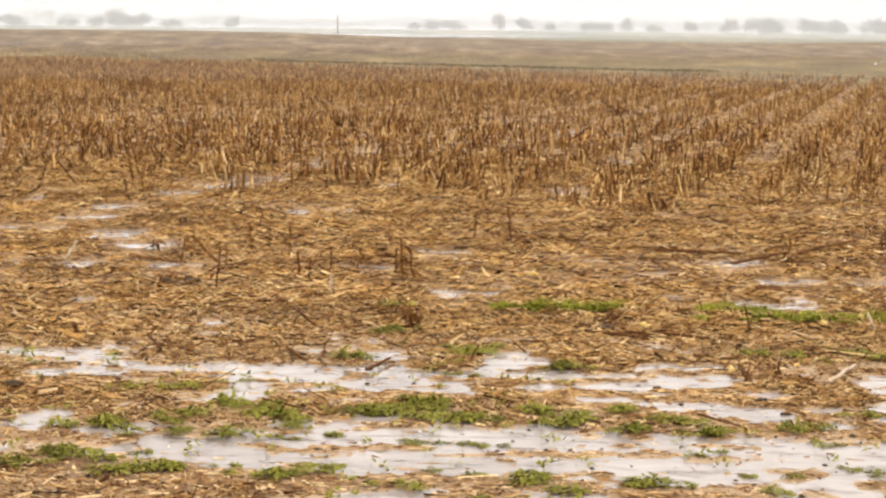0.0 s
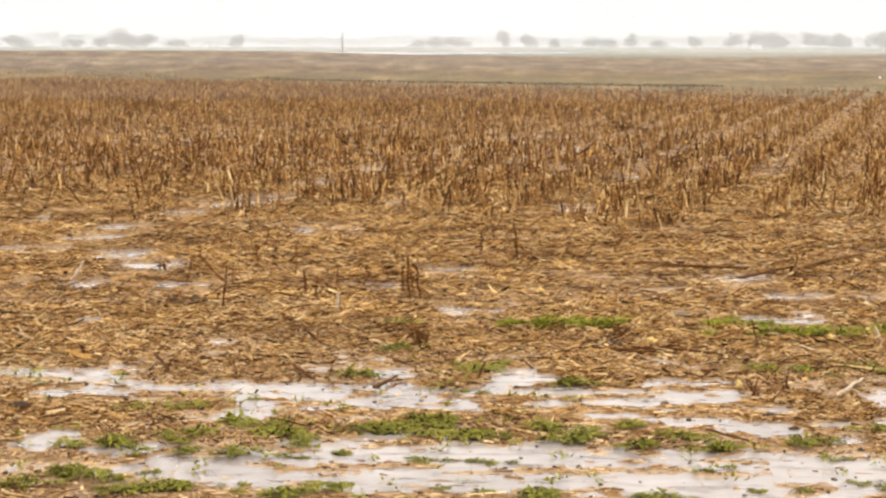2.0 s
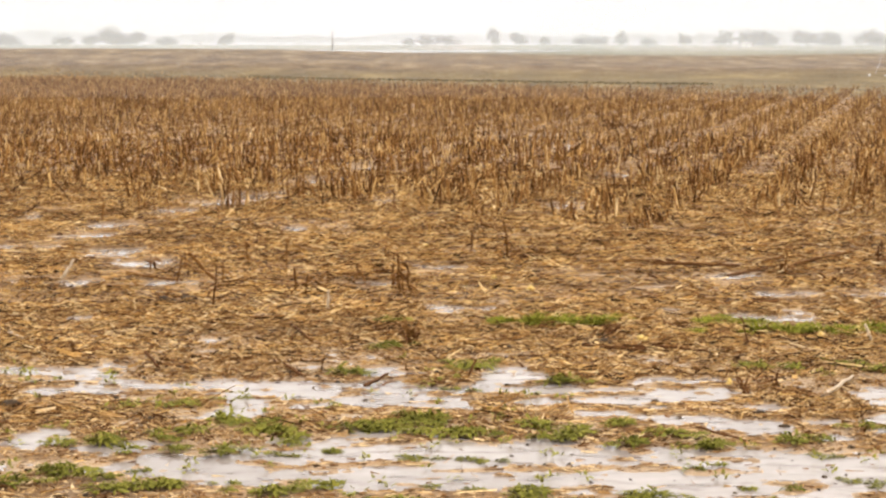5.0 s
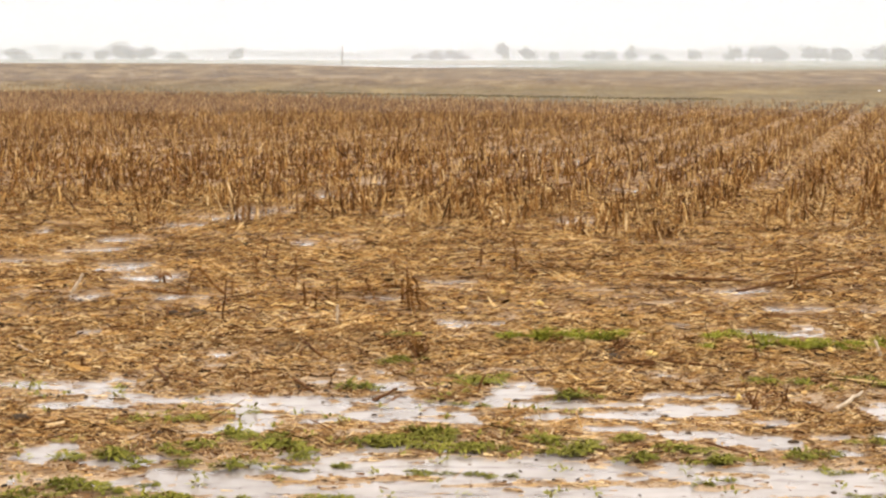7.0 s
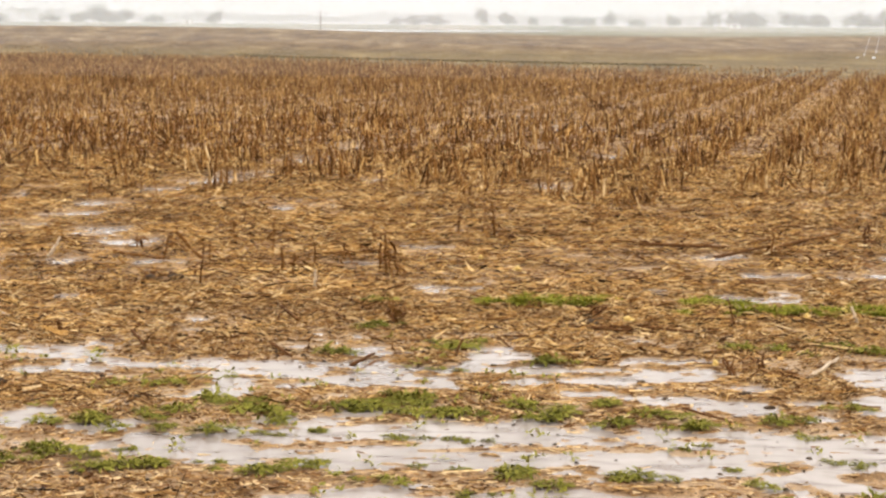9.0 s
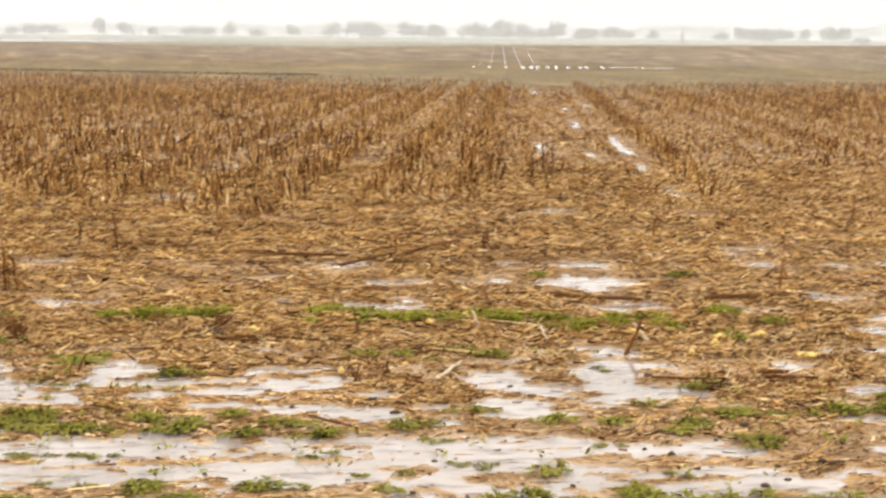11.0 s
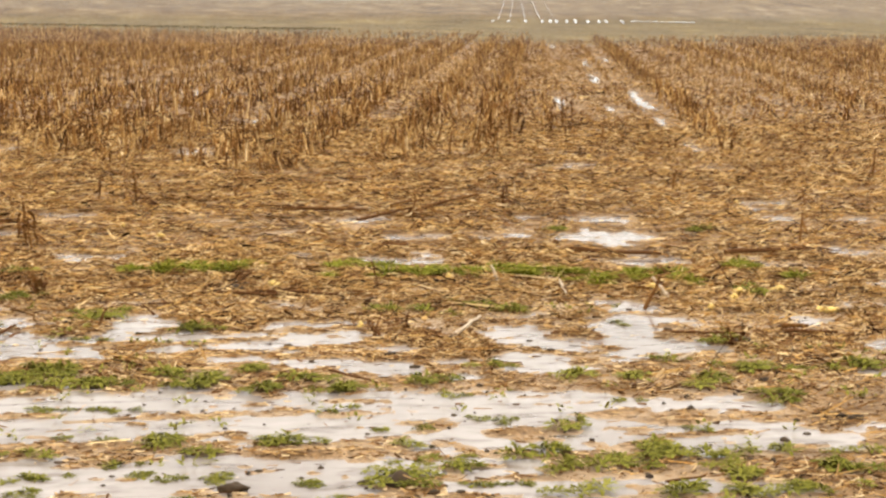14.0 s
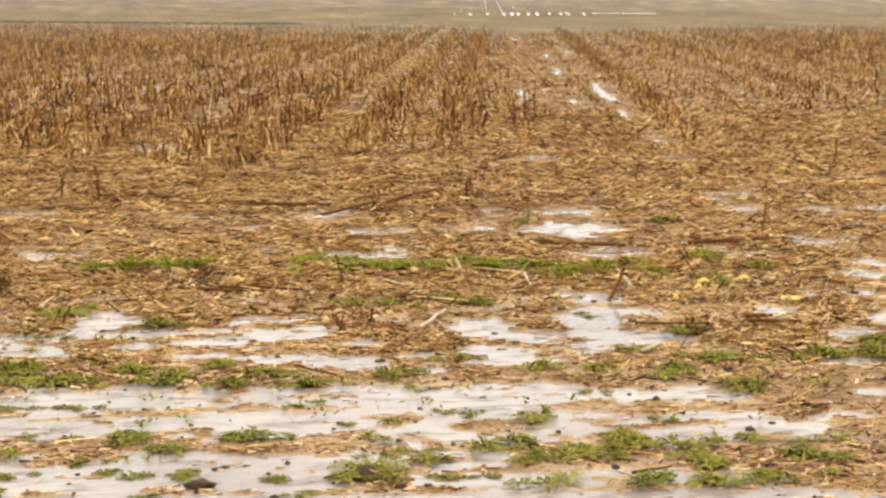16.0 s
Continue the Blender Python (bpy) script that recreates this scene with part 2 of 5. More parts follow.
def joined(pieces):
    """One set of triangles from several sets of vertices and faces."""
    vs, fs, k = [], [], 0
    for v, f in pieces:
        f = quads_to_tris(f) if f.shape[1] == 4 else f
        vs.append(v)
        fs.append(f + k)
        k += len(v)
    return np.concatenate(vs), np.concatenate(fs)


# ---- the lie of the land ----
def ditch_line(x, y):
    """How far off the grassy ditch lies in the direction of a place."""
    return np.interp(np.degrees(np.arctan2(x, y)), [-14, -6, -1.4, 3.4, 11.5, 18, 26], [128, 107, 97, 89, 84, 86, 90])


WET, DRY, GREEN = [], [], []


def wet(x1, y1, x2, y2, w):
    """A long shallow hollow that holds water, from one end to the other, with its half width."""
    WET.append((x1, y1, x2, y2, w))


def dry(x1, y1, x2, y2, w):
    """A low bar of mud that stands out of a puddle."""
    DRY.append((x1, y1, x2, y2, w))


def green(x1, y1, x2, y2, w):
    """A streak of low weeds."""
    GREEN.append((x1, y1, x2, y2, w))


wet(-3.52, 15.94, -3.34, 15.97, 0.16)
wet(-3.29, 15.92, -3.11, 15.84, 0.13)
wet(-2.70, 15.61, -2.37, 15.70, 0.20)
wet(-2.67, 15.47, -2.46, 15.50, 0.20)
wet(-2.36, 14.70, -2.02, 14.75, 0.22)
wet(-2.95, 17.90, -2.68, 18.03, 0.16)
wet(-3.08, 17.94, -2.98, 17.94, 0.20)
wet(-3.30, 16.80, -2.85, 16.95, 0.17)
wet(-2.72, 19.48, -2.48, 19.58, 0.19)
wet(-2.45, 19.60, -2.34, 19.65, 0.16)
wet(-2.38, 20.34, -2.15, 20.69, 0.26)
wet(-2.14, 21.13, -1.91, 21.92, 0.28)
wet(-1.53, 23.40, -1.24, 24.64, 0.35)
wet(-0.88, 25.95, -0.71, 26.54, 0.35)
wet(-0.60, 20.75, -0.49, 20.80, 0.17)
wet(-1.36, 17.65, -1.14, 17.64, 0.16)
wet(-1.04, 17.64, -0.86, 17.63, 0.19)
wet(-2.53, 13.56, -2.44, 13.59, 0.15)
wet(-2.97, 13.64, -2.89, 13.64, 0.11)
wet(-2.43, 13.63, -2.37, 13.65, 0.08)
wet(-1.95, 13.48, -1.80, 13.50, 0.09)
wet(-1.67, 13.47, -1.55, 13.50, 0.11)
wet(-3.83, 18.74, -3.77, 18.74, 0.21)
wet(-0.49, 13.47, -0.35, 13.46, 0.11)
wet(-0.12, 14.39, 0.14, 14.38, 0.15)
wet(0.06, 15.67, 0.28, 15.63, 0.10)
wet(0.00, 12.21, 0.10, 12.21, 0.12)
wet(0.21, 12.23, 0.26, 12.19, 0.06)
wet(1.19, 19.97, 1.30, 20.38, 0.12)
wet(1.84, 31.17, 2.40, 32.93, 0.62)
wet(1.31, 35.20, 1.65, 36.48, 0.78)
wet(2.13, 24.65, 2.29, 25.19, 0.38)
wet(1.40, 12.04, 1.55, 12.04, 0.12)
wet(1.70, 11.93, 1.85, 11.88, 0.08)
wet(1.85, 11.82, 1.97, 11.70, 0.11)
wet(1.98, 11.68, 2.19, 11.69, 0.08)
wet(1.85, 13.94, 2.04, 13.96, 0.16)
wet(2.07, 13.97, 2.22, 13.99, 0.10)
wet(2.20, 12.90, 2.40, 12.94, 0.10)
wet(2.64, 12.82, 2.82, 12.81, 0.08)
wet(-2.15, 11.73, -2.09, 11.73, 0.07)
wet(-2.21, 9.88, -2.06, 9.83, 0.08)
wet(-2.11, 9.83, -1.86, 9.79, 0.13)
wet(-1.83, 9.68, -1.61, 9.62, 0.18)
wet(-1.62, 9.56, -1.42, 9.43, 0.15)
wet(-1.42, 9.37, -1.09, 9.34, 0.11)
wet(-1.70, 9.28, -1.52, 9.20, 0.07)
wet(-1.88, 9.25, -1.77, 9.17, 0.06)
wet(-1.10, 9.39, -0.61, 9.35, 0.11)
wet(-1.00, 9.19, -0.73, 9.18, 0.19)
wet(-0.90, 8.98, -0.80, 8.97, 0.18)
wet(-0.74, 9.22, -0.56, 9.12, 0.10)
wet(-0.58, 9.23, -0.44, 9.30, 0.09)
wet(-0.61, 8.79, -0.54, 8.82, 0.04)
wet(-0.48, 9.38, -0.23, 9.30, 0.10)
wet(-0.39, 9.71, -0.29, 9.75, 0.10)
wet(-0.33, 9.45, -0.17, 9.30, 0.11)
wet(-0.36, 9.02, -0.07, 8.96, 0.11)
wet(-0.22, 9.29, -0.09, 9.22, 0.16)
wet(-0.39, 8.96, -0.27, 8.88, 0.08)
wet(-0.05, 8.87, 0.09, 8.81, 0.08)
wet(-0.17, 9.75, -0.12, 9.75, 0.05)
wet(0.23, 9.64, 0.48, 9.67, 0.11)
wet(0.24, 9.57, 0.34, 9.57, 0.13)
wet(0.22, 9.29, 0.63, 9.31, 0.06)
wet(0.47, 9.28, 0.65, 9.25, 0.07)
wet(0.09, 9.24, 0.15, 9.28, 0.06)
wet(0.34, 8.95, 0.45, 8.98, 0.04)
wet(0.98, 9.53, 1.13, 9.52, 0.08)
wet(1.19, 9.52, 1.32, 9.52, 0.06)
wet(0.76, 9.27, 0.86, 9.24, 0.06)
wet(0.72, 9.00, 0.96, 9.00, 0.10)
wet(0.96, 9.08, 1.09, 9.00, 0.18)
wet(1.11, 9.03, 1.21, 9.08, 0.08)
wet(0.66, 8.66, 0.72, 8.65, 0.05)
wet(0.81, 8.62, 1.01, 8.52, 0.06)
wet(1.27, 9.26, 1.33, 9.19, 0.06)
wet(1.11, 8.48, 1.25, 8.44, 0.07)
wet(1.19, 8.31, 1.42, 8.33, 0.12)
wet(1.43, 8.81, 1.48, 8.81, 0.04)
wet(1.60, 8.47, 1.64, 8.45, 0.04)
wet(1.64, 8.10, 1.66, 8.09, 0.06)
wet(-1.73, 8.15, -1.64, 7.98, 0.04)
wet(-1.69, 8.00, -1.59, 8.02, 0.04)
wet(-1.66, 8.19, -1.61, 8.21, 0.06)
wet(-1.38, 7.88, -1.24, 7.90, 0.08)
wet(-1.28, 7.92, -1.20, 7.97, 0.05)
wet(-1.34, 7.47, -1.26, 7.47, 0.05)
wet(-1.10, 7.64, -0.81, 7.65, 0.17)
wet(-0.86, 7.48, -0.66, 7.47, 0.11)
wet(-1.02, 7.43, -0.69, 7.31, 0.08)
wet(-0.70, 7.37, -0.31, 7.32, 0.10)
wet(-0.76, 7.74, -0.64, 7.76, 0.09)
wet(-0.65, 8.02, -0.61, 8.08, 0.07)
wet(-0.53, 7.79, -0.20, 7.73, 0.16)
wet(-0.39, 7.47, -0.19, 7.42, 0.10)
wet(-0.46, 7.22, -0.18, 7.16, 0.07)
wet(2.76, 9.99, 2.86, 9.99, 0.07)
wet(2.80, 9.83, 2.88, 9.76, 0.12)
wet(2.60, 9.32, 2.79, 9.37, 0.12)
wet(2.77, 9.55, 2.87, 9.37, 0.14)
wet(2.02, 9.09, 2.18, 9.17, 0.10)
wet(2.06, 9.24, 2.17, 9.26, 0.08)
wet(2.03, 8.97, 2.23, 8.85, 0.08)
wet(2.11, 8.84, 2.44, 8.76, 0.11)
wet(2.44, 8.86, 2.80, 8.76, 0.18)
wet(2.54, 9.08, 2.74, 9.08, 0.16)
wet(2.45, 8.52, 2.61, 8.58, 0.09)
wet(2.68, 8.67, 2.85, 8.57, 0.07)
wet(1.87, 8.25, 2.03, 8.26, 0.08)
wet(1.96, 8.43, 2.07, 8.48, 0.10)
wet(2.45, 8.46, 2.51, 8.40, 0.06)
wet(3.58, 9.37, 3.63, 9.25, 0.08)
wet(3.55, 13.79, 3.70, 13.89, 0.12)
wet(3.64, 13.70, 3.88, 13.75, 0.18)
wet(3.37, 12.94, 3.41, 12.80, 0.21)
wet(3.40, 12.78, 3.70, 12.68, 0.27)
wet(3.36, 12.43, 3.50, 12.46, 0.20)
wet(3.33, 11.57, 3.59, 11.60, 0.11)
wet(3.12, 11.62, 3.31, 11.54, 0.07)
wet(3.40, 11.77, 3.47, 11.76, 0.07)
wet(5.22, 14.69, 5.27, 14.51, 0.18)
wet(5.03, 14.65, 5.13, 14.64, 0.11)
wet(5.04, 14.23, 5.10, 14.16, 0.13)
wet(4.60, 12.44, 4.63, 12.39, 0.10)
wet(2.89, 12.86, 3.00, 12.85, 0.09)
wet(3.20, 13.90, 3.30, 13.89, 0.10)
wet(4.64, 18.32, 4.81, 18.14, 0.17)
wet(5.77, 17.69, 5.97, 17.76, 0.13)
wet(-0.38, 7.82, 0.57, 7.68, 0.22)
wet(0.38, 7.80, 1.24, 7.63, 0.15)
wet(1.25, 7.65, 2.00, 7.53, 0.13)
wet(1.40, 7.49, 2.02, 7.42, 0.18)
wet(1.99, 7.53, 2.43, 7.46, 0.11)
wet(2.29, 7.45, 2.54, 7.44, 0.08)
wet(2.46, 7.36, 2.61, 7.36, 0.06)
wet(2.60, 7.29, 2.72, 7.32, 0.04)
wet(-0.37, 7.45, 0.30, 7.34, 0.20)
wet(0.31, 7.34, 1.24, 7.13, 0.24)
wet(1.27, 7.30, 1.71, 7.23, 0.15)
wet(1.22, 7.01, 1.49, 7.00, 0.13)
wet(1.43, 6.84, 1.79, 6.76, 0.07)
wet(1.81, 7.05, 1.87, 6.91, 0.13)
wet(1.92, 7.14, 2.06, 7.12, 0.08)
wet(1.94, 6.89, 1.99, 6.86, 0.05)
wet(2.18, 6.76, 2.28, 6.70, 0.06)
wet(2.17, 7.00, 2.42, 7.00, 0.07)
wet(2.31, 6.83, 2.51, 6.75, 0.09)
wet(2.14, 6.65, 2.19, 6.62, 0.03)
wet(2.61, 6.94, 2.66, 6.87, 0.06)
wet(2.65, 6.77, 2.77, 6.71, 0.08)
wet(2.90, 6.90, 3.01, 6.91, 0.05)
wet(-0.33, 6.49, 0.32, 6.42, 0.11)
wet(-0.33, 6.72, 0.49, 6.60, 0.11)
wet(0.50, 6.68, 1.01, 6.55, 0.09)
wet(0.31, 6.52, 0.89, 6.35, 0.15)
wet(-0.03, 6.70, 0.34, 6.61, 0.04)
wet(0.88, 6.25, 1.00, 6.25, 0.05)
wet(0.35, 6.80, 0.64, 6.73, 0.06)
wet(0.61, 6.33, 0.88, 6.25, 0.07)
wet(1.24, 6.21, 1.47, 6.20, 0.08)
wet(1.55, 6.16, 1.74, 6.18, 0.06)
wet(1.38, 6.62, 1.56, 6.55, 0.05)
wet(1.38, 6.42, 1.47, 6.44, 0.05)
wet(1.97, 6.10, 2.08, 6.12, 0.05)
wet(2.23, 6.03, 2.33, 6.10, 0.05)
wet(-0.25, 6.31, 2.47, 5.82, 0.06)
wet(4.93, 13.71, 5.10, 13.64, 0.14)
wet(5.49, 13.49, 5.65, 13.48, 0.12)
wet(5.87, 13.45, 6.22, 13.47, 0.16)
wet(4.74, 11.91, 4.86, 11.80, 0.10)
wet(5.11, 11.92, 5.16, 11.91, 0.08)
wet(5.67, 12.40, 5.74, 12.38, 0.10)
wet(4.83, 10.72, 4.98, 10.69, 0.08)
wet(4.45, 10.40, 4.64, 10.32, 0.10)
wet(4.77, 10.83, 4.81, 10.77, 0.09)
wet(4.38, 9.50, 4.56, 9.51, 0.05)
wet(4.04, 8.94, 4.26, 8.89, 0.10)
wet(4.17, 9.05, 4.21, 9.04, 0.08)
wet(3.69, 8.61, 3.82, 8.61, 0.07)
wet(3.43, 7.94, 3.55, 7.89, 0.05)
wet(3.25, 7.30, 3.33, 7.28, 0.05)
wet(8.36, 28.10, 8.03, 26.71, 0.07)
wet(7.56, 25.12, 7.18, 23.48, 0.07)
wet(6.60, 20.84, 6.32, 19.47, 0.07)
wet(13.46, 49.43, 12.58, 45.73, 0.09)
wet(12.13, 46.16, 11.22, 42.26, 0.09)
wet(15.18, 62.30, 14.39, 58.36, 0.10)
wet(7.69, 30.95, 6.76, 26.87, 0.07)
wet(9.29, 32.27, 8.03, 27.13, 0.08)
wet(7.67, 27.74, 7.38, 26.39, 0.07)
wet(10.56, 29.26, 10.26, 27.58, 0.07)
wet(14.23, 42.34, 13.46, 39.27, 0.08)
wet(10.38, 38.98, 9.37, 34.79, 0.08)
dry(0.43, 7.49, 0.63, 7.51, 0.06)
dry(0.72, 7.46, 0.83, 7.48, 0.04)
dry(-0.30, 7.59, -0.05, 7.59, 0.05)
dry(0.29, 7.49, 0.42, 7.52, 0.03)
dry(1.50, 7.03, 1.85, 7.03, 0.08)
dry(2.01, 7.28, 2.13, 7.33, 0.05)
dry(-0.04, 7.45, 0.21, 7.48, 0.03)
dry(-0.16, 7.06, 0.15, 7.04, 0.04)
dry(0.67, 6.79, 0.97, 6.77, 0.05)
dry(0.97, 7.43, 1.06, 7.44, 0.03)
dry(1.01, 6.97, 1.12, 6.98, 0.03)
dry(1.00, 7.71, 1.14, 7.68, 0.03)
dry(0.70, 7.48, 0.86, 7.52, 0.05)
dry(-0.86, 9.06, -0.81, 9.06, 0.04)
green(1.45, 11.35, 1.81, 11.29, 0.12)
green(1.43, 10.88, 1.74, 10.88, 0.07)
green(1.78, 11.13, 2.27, 10.95, 0.11)
green(2.40, 11.08, 2.72, 10.91, 0.11)
green(2.67, 10.91, 2.86, 10.79, 0.15)
green(2.84, 10.73, 3.11, 10.52, 0.08)
green(3.04, 10.86, 3.37, 10.85, 0.06)
green(3.28, 10.68, 3.46, 10.51, 0.08)
green(3.38, 10.48, 3.70, 10.25, 0.10)
green(3.19, 13.05, 3.30, 13.10, 0.08)
green(4.14, 12.90, 4.30, 12.98, 0.06)
green(3.78, 10.98, 3.93, 10.96, 0.06)
green(3.94, 10.60, 4.02, 10.65, 0.04)
green(1.96, 9.96, 2.08, 10.00, 0.06)
green(2.15, 9.74, 2.26, 9.78, 0.04)
green(1.56, 9.93, 1.69, 9.85, 0.06)
green(-0.37, 10.53, -0.22, 10.61, 0.06)
green(-0.37, 11.56, -0.30, 11.50, 0.07)
green(0.16, 10.01, 0.22, 10.05, 0.07)
green(2.58, 9.37, 2.66, 9.28, 0.05)
green(0.51, 9.45, 0.61, 9.43, 0.07)
green(0.02, 9.28, 0.13, 9.27, 0.08)
green(2.93, 8.72, 3.02, 8.67, 0.04)
green(2.58, 8.33, 2.63, 8.27, 0.04)
green(-0.32, 8.28, -0.02, 8.28, 0.11)
green(-0.26, 8.47, -0.03, 8.44, 0.04)
green(-0.02, 8.16, 0.14, 8.18, 0.04)
green(0.13, 8.06, 0.27, 8.11, 0.04)
green(0.37, 8.34, 0.44, 8.31, 0.04)
green(0.46, 8.19, 0.57, 8.11, 0.12)
green(0.58, 8.28, 0.73, 8.31, 0.04)
green(0.73, 8.34, 0.79, 8.35, 0.04)
green(0.69, 7.91, 0.76, 7.92, 0.04)
green(0.93, 8.15, 1.06, 8.07, 0.05)
green(1.03, 7.89, 1.15, 7.84, 0.06)
green(0.94, 7.87, 1.01, 7.88, 0.04)
green(1.35, 7.74, 1.56, 7.73, 0.06)
green(1.45, 8.00, 1.60, 8.04, 0.05)
green(1.72, 8.28, 1.88, 8.32, 0.04)
green(2.03, 8.03, 2.12, 8.00, 0.05)
green(2.29, 8.00, 2.36, 7.99, 0.04)
green(2.52, 7.76, 2.65, 7.79, 0.05)
green(2.61, 7.90, 2.67, 7.94, 0.04)
green(2.82, 8.15, 2.85, 8.09, 0.05)
green(2.86, 8.04, 2.99, 8.07, 0.04)
green(3.06, 7.98, 3.14, 7.99, 0.04)
green(3.41, 8.07, 3.50, 8.05, 0.05)
green(2.74, 7.51, 2.85, 7.47, 0.04)
green(2.72, 7.33, 2.90, 7.30, 0.04)
green(2.11, 7.52, 2.18, 7.53, 0.04)
green(-0.16, 7.67, -0.11, 7.66, 0.04)
green(-0.07, 7.67, -0.04, 7.67, 0.04)
green(0.05, 7.66, 0.13, 7.68, 0.04)
green(0.18, 7.60, 0.21, 7.62, 0.04)
green(0.62, 6.94, 0.67, 6.95, 0.04)
green(0.69, 6.96, 0.71, 6.99, 0.04)
green(0.83, 6.97, 0.91, 6.94, 0.04)
green(1.08, 6.85, 1.12, 6.84, 0.04)
green(1.18, 7.12, 1.27, 7.11, 0.04)
green(0.99, 7.54, 1.09, 7.52, 0.04)
green(0.36, 6.88, 0.44, 6.86, 0.04)
green(0.02, 7.13, 0.06, 7.14, 0.04)
green(0.31, 6.98, 0.33, 7.00, 0.04)
green(1.51, 7.26, 1.54, 7.28, 0.04)
green(1.59, 7.20, 1.63, 7.19, 0.04)
green(1.77, 7.06, 1.82, 7.09, 0.04)
green(2.30, 6.93, 2.36, 6.94, 0.04)
green(-0.14, 6.91, -0.06, 6.94, 0.04)
green(-0.21, 6.55, -0.12, 6.56, 0.04)
green(-0.12, 6.61, -0.06, 6.62, 0.04)
green(0.11, 6.75, 0.22, 6.70, 0.04)
green(0.20, 6.59, 0.29, 6.54, 0.04)
green(0.31, 6.52, 0.38, 6.49, 0.04)
green(0.42, 6.53, 0.45, 6.51, 0.04)
green(0.73, 6.38, 0.80, 6.37, 0.04)
green(1.03, 6.42, 1.18, 6.36, 0.10)
green(1.04, 6.63, 1.14, 6.65, 0.04)
green(0.99, 6.30, 1.16, 6.27, 0.04)
green(0.80, 6.12, 0.89, 6.15, 0.04)
green(-0.20, 6.32, -0.13, 6.33, 0.04)
green(0.36, 6.19, 0.38, 6.20, 0.04)
green(1.22, 6.52, 1.32, 6.52, 0.04)
green(1.30, 6.63, 1.44, 6.62, 0.04)
green(1.57, 6.63, 1.61, 6.65, 0.04)
green(1.59, 6.44, 1.69, 6.42, 0.05)
green(1.46, 6.26, 1.57, 6.25, 0.04)
green(1.23, 6.29, 1.33, 6.29, 0.04)
green(1.60, 6.09, 1.69, 6.06, 0.04)
green(1.85, 6.51, 2.04, 6.53, 0.08)
green(1.97, 6.63, 2.06, 6.65, 0.04)
green(1.73, 6.42, 1.83, 6.42, 0.04)
green(2.19, 6.50, 2.23, 6.50, 0.04)
green(2.36, 6.58, 2.47, 6.58, 0.04)
green(2.16, 6.34, 2.27, 6.32, 0.05)
green(2.14, 6.23, 2.26, 6.17, 0.04)
green(2.31, 6.10, 2.63, 6.02, 0.05)
green(2.27, 6.03, 2.40, 5.98, 0.04)
green(2.52, 6.28, 2.73, 6.24, 0.04)
green(2.65, 6.49, 2.74, 6.51, 0.04)
green(2.09, 6.01, 2.20, 5.95, 0.04)
green(1.85, 6.03, 1.96, 6.02, 0.04)
green(0.31, 11.34, 0.71, 11.40, 0.10)
green(0.71, 11.50, 1.15, 11.32, 0.12)
green(-0.37, 10.50, -0.19, 10.58, 0.05)
green(-0.34, 11.45, -0.27, 11.45, 0.06)
green(0.13, 9.82, 0.23, 9.89, 0.05)
green(-0.56, 9.65, -0.40, 9.68, 0.04)
green(-1.03, 9.02, -0.94, 9.04, 0.04)
green(-1.30, 8.74, -1.22, 8.81, 0.05)
green(-0.90, 8.42, -0.72, 8.32, 0.09)
green(-0.86, 8.21, -0.69, 8.18, 0.06)
green(-1.13, 8.16, -1.09, 8.21, 0.04)
green(-1.17, 8.08, -1.09, 8.03, 0.06)
green(-0.38, 8.20, -0.23, 8.17, 0.05)
green(-0.29, 8.32, -0.22, 8.32, 0.06)
green(-1.49, 7.93, -1.36, 7.96, 0.04)
green(-1.36, 7.99, -1.33, 8.01, 0.04)
green(-1.15, 7.79, -1.02, 7.84, 0.06)
green(-1.10, 7.92, -0.99, 7.92, 0.04)
green(-0.86, 7.80, -0.75, 7.80, 0.04)
green(-0.63, 7.76, -0.54, 7.73, 0.05)
green(-0.60, 7.95, -0.56, 8.02, 0.04)
green(-0.50, 7.79, -0.41, 7.81, 0.05)
green(-1.52, 7.42, -1.32, 7.39, 0.05)
green(-1.38, 7.33, -1.33, 7.28, 0.04)
green(-1.31, 7.43, -1.26, 7.39, 0.04)
green(-1.57, 7.17, -1.49, 7.15, 0.06)
green(-1.21, 7.09, -1.09, 7.09, 0.04)
green(-1.08, 7.17, -0.95, 7.12, 0.07)
green(-0.83, 7.22, -0.78, 7.26, 0.04)
green(-0.74, 7.04, -0.62, 7.07, 0.04)
green(-1.13, 7.37, -1.09, 7.41, 0.04)
green(-0.48, 7.17, -0.46, 7.17, 0.04)
green(3.37, 8.06, 3.71, 8.11, 0.06)
green(3.70, 8.27, 3.90, 8.34, 0.08)
green(3.55, 10.12, 3.65, 10.14, 0.05)
green(3.64, 7.96, 3.75, 7.91, 0.05)
green(3.84, 11.07, 3.95, 11.02, 0.06)
green(4.62, 10.00, 4.67, 10.03, 0.04)


